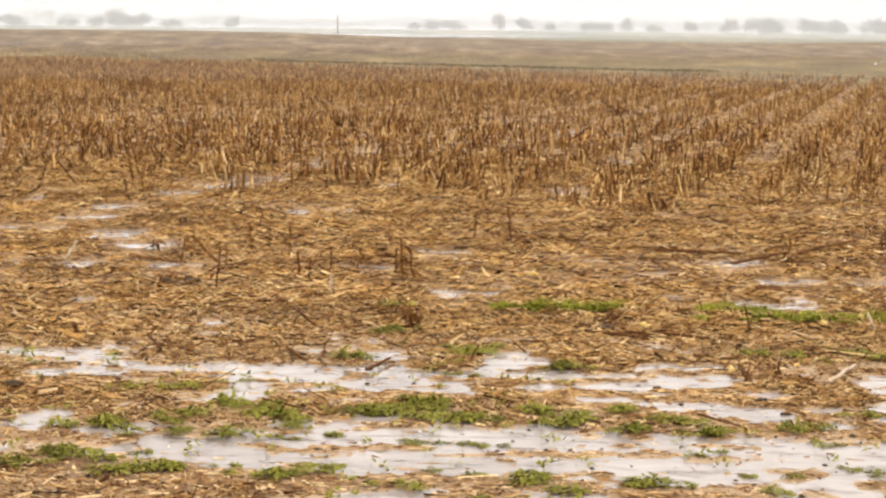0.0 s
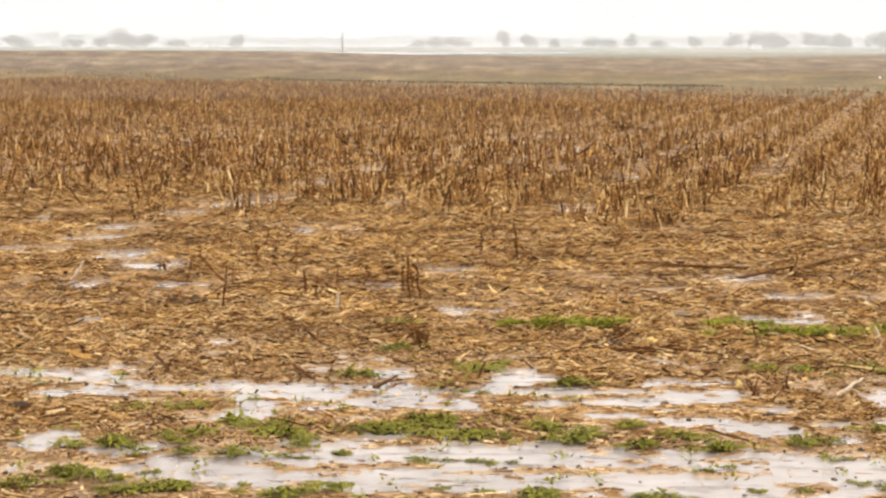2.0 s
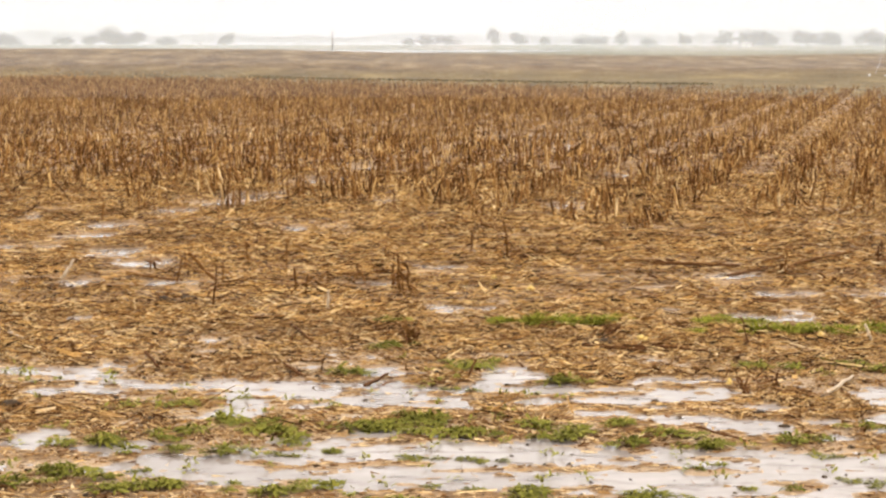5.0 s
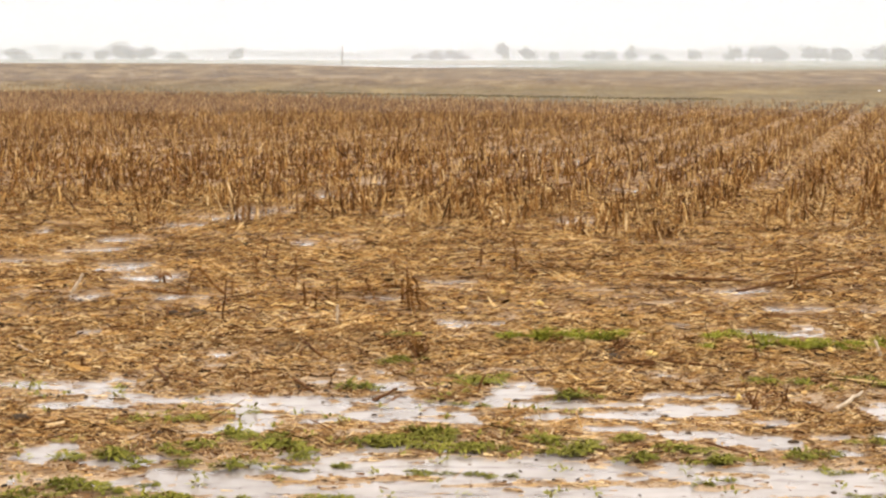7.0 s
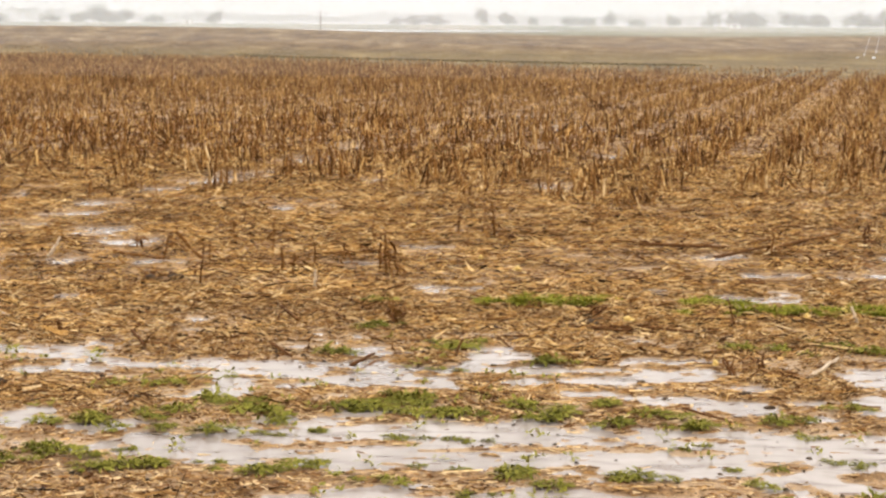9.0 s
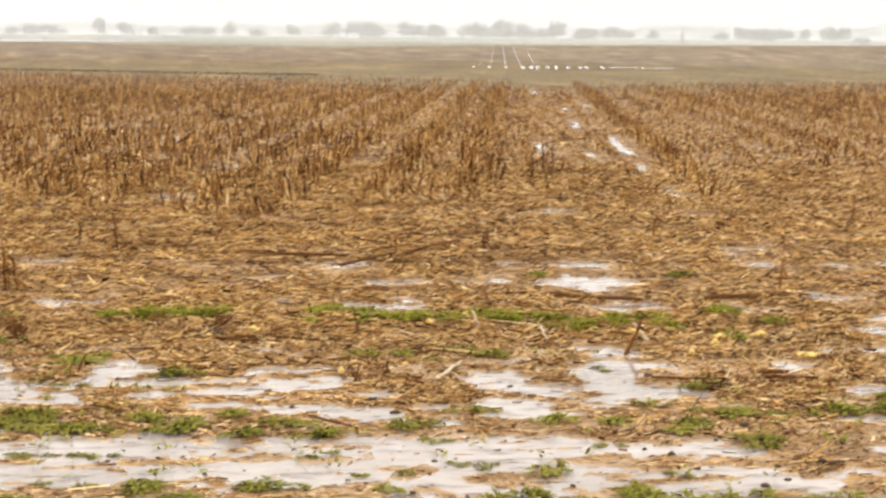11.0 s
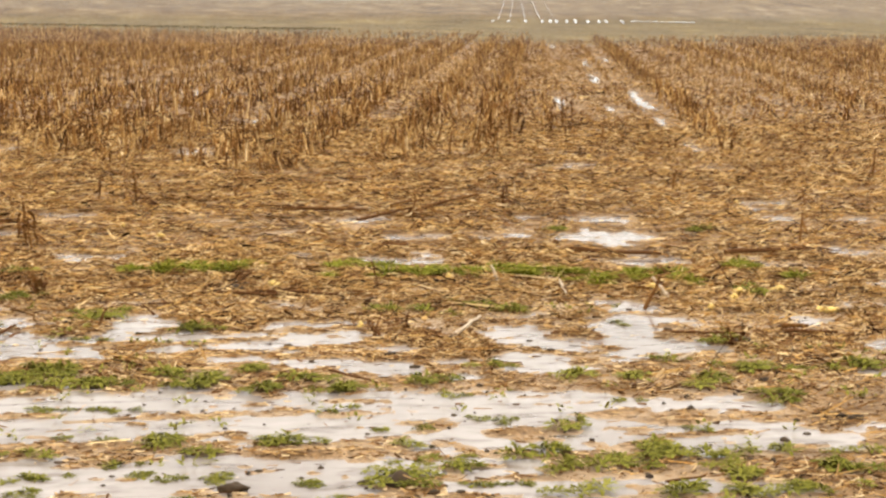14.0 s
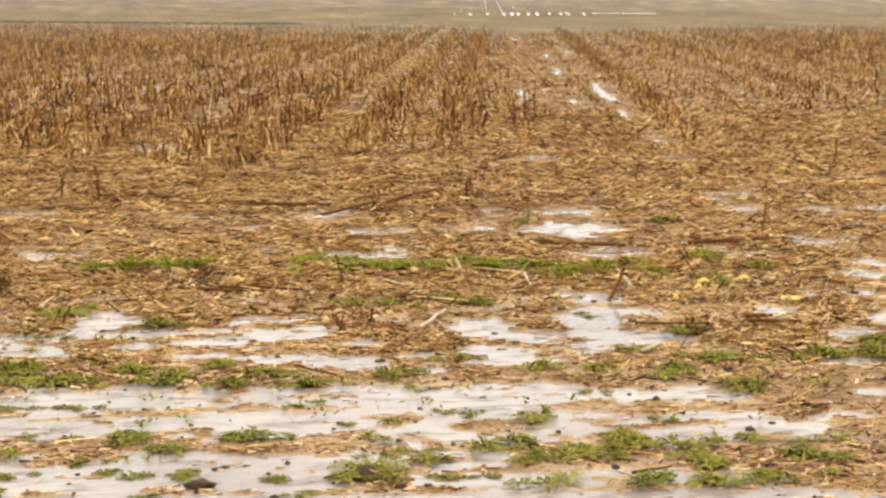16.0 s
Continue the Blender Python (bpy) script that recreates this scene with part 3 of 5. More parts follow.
def stroke_field(strokes, x, y, soft=0.45):
    """How deep inside the streaks a place lies: 1 on the middle line, 0 on the edge, below 0 outside."""
    best = np.full(np.shape(x), -3.0)
    for x1, y1, x2, y2, w in strokes:
        near = (np.abs(x - (x1 + x2) / 2) < abs(x2 - x1) / 2 + 4 * w + 0.4) & (np.abs(y - (y1 + y2) / 2) < abs(y2 - y1) / 2 + 4 * w + 0.4)
        if not near.any():
            continue
        px, py = x[near], y[near]
        dx, dy = x2 - x1, y2 - y1
        span = math.hypot(dx, dy)
        u = np.abs(((px - (x1 + x2) / 2) * dx + (py - (y1 + y2) / 2) * dy) / (span + 1e-9)) / (span / 2 + 0.05)
        v = np.abs(((px - x1) * dy - (py - y1) * dx) / (span + 1e-9)) / max(w, 0.05)
        best[near] = np.maximum(best[near], 1 - (u ** 4 + v ** 2.5) ** 0.35)
    return best


CREST = [(-14, 1.50), (-8, 1.50), (-4.6, 1.44), (-1.4, 1.25), (3.4, 1.11), (8.2, 1.05), (11.5, 1.18), (18, 1.31), (24, 1.42), (40, 1.5)]
PLATEAU = [(0, 0), (104, 0), (108, 0.16), (124, 0.97), (128, 1.0), (136, 1.0), (200, 0.0), (320, -0.5), (420, 0.1), (460, 0.2), (1250, 0.2), (1340, 3.0), (3000, 5.5), (6000, 8)]


def relief(y):
    """The headland is trodden flat: its bumps are lower than those of the field."""
    return np.interp(y, [1, 5, 10, 19], [0.9, 0.3, 0.42, 0.8])


def land(x, y):
    """Height of the ground: a flat wet field with furrows, a low rise behind it, then the misty plain."""
    x, y = np.asarray(x, float), np.asarray(y, float)
    crest = np.interp(np.degrees(np.arctan2(x, np.maximum(y, 1))), [a for a, _ in CREST], [b for _, b in CREST])
    shape = np.interp(y, [a for a, _ in PLATEAU], [b for _, b in PLATEAU])
    z = np.where((y > 104) & (y < 200), shape * crest, shape)
    q = x * CH - y * SH
    rows = np.clip((y - 21) / 4, 0, 1) * np.clip((100 - y) / 8, 0, 1)
    rows = rows * (1 - np.exp(-(np.min(np.abs(q[..., None] - LANES), axis=-1) / 0.3) ** 2))
    z = z + rows * (0.014 + 0.016 * np.cos((q - ROW_AT) * 2 * np.pi / ROW_GAP))
    field = np.clip((103 - y) / 10, 0, 1)
    near = np.clip((y - 10.0) / 2, 0, 1)
    rough = (fractal(x, y, 2.6, 1, 5) - 0.5) * (0.03 + 0.03 * near) + (fractal(x, y, 0.35, 5, 3) - 0.5) * 0.014
    rough = rough + (fractal(x, y, 9.0, 7, 3) - 0.5) * 0.040 * np.clip((16 - y) / 4, 0, 1)
    wobble = (fractal(x, y, 4.0, 3, 4) - 0.5) * 1.7 + (fractal(x * 0.7, y, 14.0, 4, 3) - 0.5) * 2.6
    s = stroke_field(WET, x, y) + wobble
    bar = stroke_field(DRY, x, y) + 0.6 * wobble
    hollow = 1 / (1 + np.exp(-5.0 * s - 0.35 * (1 - near)))
    rough = rough * (1 - 0.75 * hollow)
    level = 0.014 + 0.009 * near + rough - (0.046 + 0.022 * near) * hollow + 0.036 / (1 + np.exp(-5.0 * bar))
    return z + field * level * relief(y)



def height_at(x, y):
    return float(land(np.array([x]), np.array([y]))[0])


def ground_sheet():
    ys, y = [-4000.0, -400.0, -60.0, -25.0, -14.0] + [-9 + 0.13 * k for k in range(109)], 5.2
    while y < 130:
        ys.append(y)
        y += 0.022 * (y / 6) ** 1.35
    ys += [132, 136, 140, 146, 154, 165, 180, 200, 230, 270, 320, 400, 480, 540, 600, 700, 900, 1100, 1250, 1290, 1340, 1500, 2200, 3000, 6000]
    ys = np.array(ys)
    inner = np.linspace(-0.27, 0.52, 620)
    us = np.concatenate([[-40, -12, -5, -3], np.linspace(-1.9, -0.3, 40), inner, np.linspace(0.55, 2.1, 40), [3.5, 6, 14, 40]])
    reach = np.maximum(ys, 6.0)
    x = us[None, :] * reach[:, None]
    yy = np.repeat(ys[:, None], len(us), axis=1)
    z = land(x, yy)
    r, c = x.shape
    idx = np.arange(r * c).reshape(r, c)
    f = np.stack([idx[:-1, :-1], idx[:-1, 1:], idx[1:, 1:], idx[1:, :-1]], axis=-1).reshape(-1, 4)
    ob = new("ground", mesh_of("ground", np.stack([x, yy, z], axis=-1).reshape(-1, 3), f, soil_mat, True))
    return tagged(ob, "waterlogged brown field soil rising to a low tilled crest", "field", kind="structure")


ground = ground_sheet()


def water_sheet(name, x0, x1, y0, y1, z, label):
    bm = bmesh.new()
    bmesh.ops.create_grid(bm, x_segments=8, y_segments=8, size=0.5)
    bmesh.ops.transform(bm, matrix=Matrix.Translation(((x0 + x1) / 2, (y0 + y1) / 2, z)) @ Matrix.Diagonal((x1 - x0, y1 - y0, 1, 1)), verts=bm.verts)
    ob = part(name, bm, water_mat)
    return tagged(ob, label, "water", kind="structure")


water_sheet("water", -40, 60, 4.0, 97, 0.0, "muddy rainwater standing in shallow puddles on the field")

RNG = np.random.RandomState(7)


def fan(n, near, far, left=-14.0, right=26.0, power=1.0):
    """Places scattered evenly over the ground that lies between two distances."""
    r = np.sqrt(near ** 2 + (far ** 2 - near ** 2) * RNG.rand(n) ** power)
    a = np.radians(left + (right - left) * RNG.rand(n))
    return r * np.sin(a), r * np.cos(a)


# ---- flattened straw ----
def residue(name, n, near, far, lengths, widths, sections, label, pile=0.042, mat=None, wild=0.12, sector=(-14.0, 26.0)):
    x, y = fan(n, near, far, *sector)
    h = land(x, y)
    dryness = h / relief(y)
    clump = 0.55 * fractal(x, y * 1.2, 1.6, 6, 4) + 0.45 * fractal(x * 0.16, y, 1.7, 8, 3)
    brink = np.minimum(np.minimum(land(x, y + 0.008 * y), land(x, y + 0.02 * y)), land(x, y + 0.04 * y)) < 0.0  # open water just behind
    far_end = np.hypot(x, y) < ditch_line(x, y) * 0.8
    keep = far_end & ((h > 0.001) & (RNG.rand(n) < np.clip(dryness / 0.014, np.interp(y, [7.5, 10], [0.1, 0.35]), 1)) & (RNG.rand(n) < 0.25 + 1.9 * (clump - 0.25))) | (RNG.rand(n) < 0.01) & far_end
    keep &= (y > 8.3) | (y < 4) | (RNG.rand(n) < 0.6)  # bare trodden mud
    keep &= ~brink | (RNG.rand(n) < np.interp(y, [8, 12], [0.7, 0.4]))
    keep &= RNG.rand(n) < np.interp(np.degrees(np.arctan2(x, y)), [8, 14], [1, 0.72])  # barer mud between the wheel lanes
    x, y, h, clump, brink, dryness = x[keep], y[keep], np.maximum(h[keep], 0.001), clump[keep], brink[keep], dryness[keep]
    n = len(x)
    a = np.where(RNG.rand(n) < np.interp(y, [9, 12, 20, 24], [0.74, 0.88, 0.85, 0.7]), RNG.normal(0.03, np.interp(y, [9, 12], [0.29, 0.2]), n) + np.pi * (RNG.rand(n) < 0.5), RNG.rand(n) * 2 * np.pi)
    tilt = RNG.normal(0.06, wild, n)
    tilt = np.where(brink, 0.25 * tilt, tilt)
    along = np.stack([np.cos(a) * np.cos(tilt), np.sin(a) * np.cos(tilt), np.sin(tilt)], 1)
    side = np.stack([-np.sin(a), np.cos(a), RNG.normal(0, 0.6, n) * np.where(brink, 0.2, 1.0)], 1)
    length = lengths[0] + (lengths[1] - lengths[0]) * RNG.rand(n) ** 2.0
    width = widths[0] + (widths[1] - widths[0]) * RNG.rand(n) ** 2
    lift = RNG.rand(n) * pile * np.clip(2.4 * (clump - 0.2), 0.2, 1.6) * np.clip((y - 4) / 8, 0.3, 1) * np.clip(dryness / 0.025, 0.25, 1.2) * np.where(brink, 0.06, 1.0)
    base = np.stack([x, y, h + lift], 1) - along * length[:, None] / 2
    up = RNG.normal(0, 0.6, (n, 3))
    v, f = strips(base, along, side, up, length, width, RNG.normal(0, 0.4, n) * np.where(brink, 0.15, 1.0), sections, 0.4)
    ob = new(name, mesh_of(name, v, f, mat or straw_mat))
    return tagged(ob, label, "straw", kind="stuff")


residue("chaff", 230000, 5.6, 12.5, (0.012, 0.07), (0.004, 0.014), 2, "short bits of tan chaff trodden into mud", 0.012, chaff_mat, 0.3)
residue("straw_litter", 420000, 8.5, 25, (0.02, 0.11), (0.002, 0.010), 2, "flattened wet golden brown straw and chaff on mud")
residue("fine_straw", 20000, 5.6, 9.5, (0.02, 0.10), (0.002, 0.006), 2, "thin bits of straw on mud between puddles", 0.012)
residue("leaf_litter", 60000, 9.5, 26, (0.03, 0.10), (0.005, 0.014), 3, "curled dead crop leaves lying on the wet ground", 0.05, None, 0.25)
residue("stalk_litter", 7000, 9.5, 24, (0.12, 0.45), (0.004, 0.010), 4, "broken tan stalk lengths lying among wet straw", 0.025)
# dark pieces strewn in to imitate the shadowed gaps between straws
residue("gap_shade_litter", 46000, 8.5, 34, (0.03, 0.14), (0.005, 0.018), 2, "dark stalk bits standing in for shaded gaps in wet straw", 0.05, dark_mat, 0.2)
residue("damp_bits", 40000, 5.6, 9.8, (0.012, 0.05), (0.005, 0.016), 2, "dark rotten crumbs of stalk trodden into mud", 0.010, dark_mat, 0.2)
residue("lane_litter", 80000, 11.5, 48, (0.03, 0.11), (0.006, 0.017), 2, "pale straw trodden flat in the wheel lanes", 0.05, chaff_mat, 0.2, (9.5, 24.0))
residue("row_litter", 18000, 21, 36, (0.04, 0.15), (0.009, 0.028), 2, "brown crop litter between the stubble rows", 0.05, None, 0.3)
residue("field_litter", 150000, 34, 110, (0.06, 0.24), (0.010, 0.033), 2, "crop litter between the farther rows, tones narrowed to imitate haze", 0.05, hazy_mat, 0.3)


# ---- standing stubble ----
def stubble(name, n, near, far, tall, label, sector=(-14.0, 26.0), mat=None):
    x, y = fan(n, near, far, *sector)
    q, s = x * CH - y * SH, x * SH + y * CH
    row = np.round((q - ROW_AT) / ROW_GAP)
    q = np.where(RNG.rand(n) < np.where(q > 0.3, 0.22, 0.42), q, row * ROW_GAP + ROW_AT + RNG.normal(0, 0.11, n))
    lane = np.min(np.abs(q[:, None] - LANES[None, :]), axis=1) < np.where(np.abs(q - 1.0) < 0.9, 0.19, 0.27)
    x, y = q * CH + s * SH, -q * SH + s * CH
    end = np.hypot(x, y) < ditch_line(x, y) * np.interp(np.degrees(np.arctan2(x, y)), [-14, 0, 8], [0.87, 0.84, 0.78]) + 16 * (fractal(x, y, 0.3, 9, 3) - 0.5) + 10 * (RNG.rand(n) < 0.25)
    edge = 19.6 + 9 * (fractal(x, y, 0.7, 2, 3) - 0.5) - 2.5 * (RNG.rand(n) < 0.1) + np.clip(-x - 0.5, 0, 3) * 0.9 + np.clip((q - 1.7) / 1.2, 0, 1) * 4
    keep = (y > edge) & end & ~(lane & (RNG.rand(n) < 0.88)) & (RNG.rand(n) < 0.35 + 1.1 * fractal(x, y, 0.4, 4, 3))
    x, y = x[keep], y[keep]
    n = len(x)
    h = land(x, y)
    height = tall * (0.25 + 0.95 * RNG.rand(n) ** 1.6) * (0.75 + 0.5 * fractal(x, y, 0.3, 8, 2))
    height *= np.where(np.arctan2(x, y) > radians(15.2), np.interp(y, [28, 40], [0.7, 0.95]), 1.0) * np.clip((y - 14) / 6, 0.4, 1) * np.clip(1.55 - np.hypot(x, y) / ditch_line(x, y), 0.3, 0.8) / 0.8
    q = x * CH - y * SH
    height *= np.where((q > -0.2) & (q < 1.8), 0.62, 1.0)  # run over beside the wheel lane
    lean = RNG.normal(0, 0.17, (n, 2)) * (1 + 3.0 * (RNG.rand(n, 1) < 0.2))
    base = np.stack([x, y, h - 0.02], 1)
    top = base + np.stack([lean[:, 0] * height, lean[:, 1] * height, height], 1)
    r = 0.004 + 0.0055 * RNG.rand(n)
    pieces = [tubes(base, top, r * 1.15, r, 4)]
    for k in range(2):
        pick = RNG.rand(n) < (0.95, 0.75)[k]
        m = pick.sum()
        at = base[pick] + (top - base)[pick] * (0.25 + 0.7 * RNG.rand(m))[:, None]
        a = RNG.rand(m) * 2 * np.pi
        lift = RNG.normal(0.5, 0.7, m)
        along = np.stack([np.cos(a) * np.cos(lift), np.sin(a) * np.cos(lift), np.sin(lift)], 1)
        side = np.stack([-np.sin(a), np.cos(a), 0 * a], 1)
        up = np.tile(np.array([0, 0, -1.0]), (m, 1))
        pieces.append(strips(at, along, side, up, 0.04 + 0.09 * RNG.rand(m), 0.009 + 0.015 * RNG.rand(m), 0.6 + 0.8 * RNG.rand(m), 3 - k, 0.2))
    v, f = joined(pieces)
    ob = new(name, mesh_of(name, v, f, mat or stubble_mat))
    return tagged(ob, label, "stubble", kind="stuff")


stubble("stubble_rows", 12000, 16, 34, 0.235, "standing rows of broken brown crop stubble in wet soil")
stubble("stubble_field", 110000, 34, 112, 0.235, "brown crop stubble reaching to the ditch, tones narrowed to imitate haze", mat=hazy_mat)


# ---- green weeds ----
def tuft_model(seed, grassy):
    """A loose rosette of small leaves, or a tuft of short grass."""
    rng = np.random.RandomState(seed)
    m = 50 if grassy else 40
    a = rng.rand(m) * 2 * np.pi
    r = (0.05 if grassy else 0.066) * np.sqrt(rng.rand(m))
    if grassy:
        lift = rng.normal(0.7, 0.35, m)
        length, width, up = 0.02 + 0.036 * rng.rand(m), 0.004 + 0.005 * rng.rand(m), 0.0
    else:
        lift = rng.normal(0.25, 0.4, m)
        length, width, up = 0.010 + 0.018 * rng.rand(m), 0.008 + 0.010 * rng.rand(m), 0.04
    along = np.stack([np.cos(a) * np.cos(lift), np.sin(a) * np.cos(lift), np.sin(lift)], 1)
    side = np.stack([-np.sin(a), np.cos(a), rng.normal(0, 0.3, m)], 1)
    base = np.stack([r * np.cos(a), r * np.sin(a), 0.002 + up * rng.rand(m) * np.clip(1 - r / 0.065, 0, 1)], 1)
    down = np.tile(np.array([0, 0, -1.0]), (m, 1))
    rows = 3 if grassy else 2
    v, f = strips(base, along, side, down, length, width, 0.2 + 0.3 * rng.rand(m), rows, 0.15)
    first = np.arange(m) * rows * 3
    stems = np.stack([np.full(m, len(v)), first, first + 1], 1)
    return mesh_of("tuft", np.concatenate([v, [[0, 0, 0]]]), np.concatenate([quads_to_tris(f), stems]), grass_mat if grassy else leaf_mat)


TUFTS = [[tuft_model(40 + k, g) for k in range(7)] for g in (False, True)]


def weed_patch(k, x1, y1, x2, y2, w):
    """A streak of low green: many tufts spread loosely along it."""
    rng = np.random.RandomState(300 + k)
    w = max(w, 0.05)
    span = math.hypot(x2 - x1, y2 - y1)
    area = (span + 0.1) * 2 * w
    grassy = 10.4 < (y1 + y2) / 2 < 12.9 and x1 + x2 > 0.8
    soaked = height_at((x1 + x2) / 2, (y1 + y2) / 2) < 0 and area < 0.25
    n = int(min(max(3, area * (330 if grassy else 70 if soaked else 185)), 140))
    t = rng.rand(n)
    off = rng.normal(0, 0.5, (n, 2)) * np.array([0.10, w * (1.2 if soaked else 1.7 if grassy else 1.0)])
    cx, cy = x1 + (x2 - x1) * t + off[:, 0], y1 + (y2 - y1) * t + off[:, 1]
    keep = fractal(cx, cy, 5, 9, 3) > (0.43 if grassy else 0.44)
    keep[:3] = True
    cx, cy = cx[keep], cy[keep]
    z = np.maximum(land(cx, cy), 0.0)
    thing = new("grass_patch" if grassy else "weed_patch")
    thing.location = ((x1 + x2) / 2, (y1 + y2) / 2, 0)
    if grassy:
        tagged(thing, "short bright green grass growing through wet straw", "grass", "green streak of grass")
    else:
        tagged(thing, "low olive green weeds beside shallow puddles" if area > 0.05 else "small green weed seedlings standing in a puddle", "weeds", "low green weeds")
    for px, py, pz in zip(cx, cy, z):
        ob = new("tuft", TUFTS[grassy][rng.randint(7)])
        ob.parent = thing
        ob.location = (px - thing.location[0], py - thing.location[1], pz + (0.002 if soaked else 0.03 if grassy else 0.012))
        ob.rotation_euler = (0, 0, rng.uniform(0, 6.28))
        s = rng.uniform(0.3, 0.65) if soaked else rng.uniform(0.5, 1.2)
        ob.scale = (s, s, s * rng.uniform(0.6, 1.15))


for k, streak in enumerate(GREEN):
    weed_patch(k, *streak)


def sprouts(n):
    """Loose seedlings scattered over the wet near ground."""
    x, y = fan(n, 5.8, 10.2)
    keep = (fractal(x, y, 0.9, 10, 3) > 0.47) & (land(x, y) > -0.012)
    x, y = x[keep], y[keep]
    x, y = np.repeat(x, 7), np.repeat(y, 7)
    n = len(x)
    a = RNG.rand(n) * 2 * np.pi
    x, y = x + 0.018 * np.cos(a), y + 0.018 * np.sin(a)
    lift = RNG.normal(0.5, 0.4, n)
    along = np.stack([np.cos(a) * np.cos(lift), np.sin(a) * np.cos(lift), np.sin(lift)], 1)
    side = np.stack([-np.sin(a), np.cos(a), 0 * a], 1)
    base = np.stack([x, y, np.maximum(land(x, y), 0) + 0.004 + 0.02 * RNG.rand(n)], 1)
    down = np.tile(np.array([0, 0, -1.0]), (n, 1))
    v, f = strips(base, along, side, down, 0.014 + 0.016 * RNG.rand(n), 0.009 + 0.01 * RNG.rand(n), 0.3 * RNG.rand(n), 3, 0.15)
    tagged(new("seedlings", mesh_of("seedlings", v, f, leaf_mat)), "scattered green weed seedlings in mud and puddles", "weeds", kind="stuff")


sprouts(450)


# ---- crumbs of mud in and beside the puddles ----
def crumbs(n):
    x, y = fan(n, 5.7, 15)
    h = land(x, y)
    keep = (h < 0.012) & (fractal(x, y, 1.3, 11, 3) > 0.53)
    x, y, h = x[keep], y[keep], np.maximum(h[keep], -0.004)
    n = len(x)
    r = 0.003 + 0.013 * RNG.rand(n) ** 4
    lean = RNG.normal(0, 0.3, (n, 2))
    base = np.stack([x, y, h - 0.3 * r], 1)
    top = base + np.stack([lean[:, 0] * r, lean[:, 1] * r, r * 0.8], 1)
    v, f = tubes(base, top, r * (0.9 + 0.5 * RNG.rand(n)), r * 0.6, 6)
    v = v + RNG.normal(0, 1, v.shape) * np.repeat(r, 13)[:, None] * 0.24
    tagged(new("mud_crumbs", mesh_of("mud_crumbs", v, f, clod_mat, True)), "small dark mud crumbs breaking the puddle surface", "mud", kind="stuff")


crumbs(7000)


# ---- single things lying and standing on the headland ----
def wiggled_tube(points, radii, sides=6, nodes=0.0):
    """A bent, tapered stem through a few places, with swollen joints where asked."""
    bm = bmesh.new()
    rings = []
    for k, (p, r) in enumerate(zip(points, radii)):
        d = (Vector(points[min(k + 1, len(points) - 1)]) - Vector(points[max(k - 1, 0)])).normalized()
        a = d.orthogonal().normalized()
        b = d.cross(a)
        r = r * (1 + nodes * (k % 2))
        rings.append([bm.verts.new(Vector(p) + r * (math.cos(i * 2 * math.pi / sides) * a + math.sin(i * 2 * math.pi / sides) * b)) for i in range(sides)])
    for r0, r1 in zip(rings, rings[1:]):
        for i in range(sides):
            bm.faces.new((r0[i], r0[(i + 1) % sides], r1[(i + 1) % sides], r1[i]))
    bm.faces.new(rings[0][::-1])
    bm.faces.new(rings[-1])
    return bm


def blade(start, way, length, width, droop, rng):
    """A curled dead leaf, folded on its midrib, with a little thickness."""
    bm = bmesh.new()
    side = Vector((-way[1], way[0], 0))
    side = side.normalized() if side.length > 1e-4 else Vector((1, 0, 0))
    rows = []
    for k in range(6):
        t = k / 5
        c = Vector(start) + Vector(way) * length * t + Vector((0, 0, -droop * length * t * t))
        w = 0.5 * width * (0.6 + 1.2 * t) * (1 - t) ** 0.5 + 0.002
        s = (side + Vector((0, 0, 0.6 * math.sin(3 * t + rng.uniform(0, 2))))).normalized()
        rows.append([bm.verts.new(c - s * w), bm.verts.new(c + Vector((0, 0, 0.3 * w))), bm.verts.new(c + s * w), bm.verts.new(c + Vector((0, 0, 0.3 * w - 0.003)))])
    for a, b in zip(rows, rows[1:]):
        for i in range(4):
            bm.faces.new((a[i], a[(i + 1) % 4], b[(i + 1) % 4], b[i]))
    return bm


COUNT = [0]


def fresh():
    COUNT[0] += 1
    return random.Random(COUNT[0])


def empty(name, x, y, label, category, group=""):
    ob = new(name)
    ob.location = (x, y, max(height_at(x, y), 0.0) - 0.005)
    return tagged(ob, label, category, group)


def stub(x, y, h, mat=None):
    """A single standing stalk left on the headland."""
    rng = fresh()
    dark = rng.random() < 0.18
    thing = empty("crop_stalk", x, y, "dark rotten crop stalk standing upright in straw" if dark else "broken tan crop stalk standing upright in straw", "stalk", "single standing stalks")
    mat = dark_mat if dark else stubble_mat
    lx, ly = rng.gauss(0, 0.10) * h, rng.gauss(0, 0.10) * h
    r = rng.uniform(0.004, 0.0075)
    pts = [(lx * t + rng.gauss(0, 0.004), ly * t + rng.gauss(0, 0.004), h * t - 0.01 * (t == 0)) for t in (0, 0.25, 0.5, 0.75, 1)]
    stem = part("stem", wiggled_tube(pts, [r * 1.3, r * 1.1, r, r, r * 0.8], 7, 0.18), mat, thing)
    for _ in range(rng.randint(2, 4)):
        t, a = rng.uniform(0.3, 1), rng.uniform(0, 6.28)
        e = rng.uniform(-0.2, 0.9)
        way = (math.cos(a) * math.cos(e), math.sin(a) * math.cos(e), math.sin(e))
        part("leaf", blade((lx * t, ly * t, h * t), way, rng.uniform(0.05, 0.14), rng.uniform(0.014, 0.03), rng.uniform(0.3, 1.0), rng), mat, stem)
    return thing


pale_kind = (bleached_mat, "bleached grey-white piece of stalk lying on straw")
tan_kind = (straw_mat, "long tan piece of stalk lying on straw")
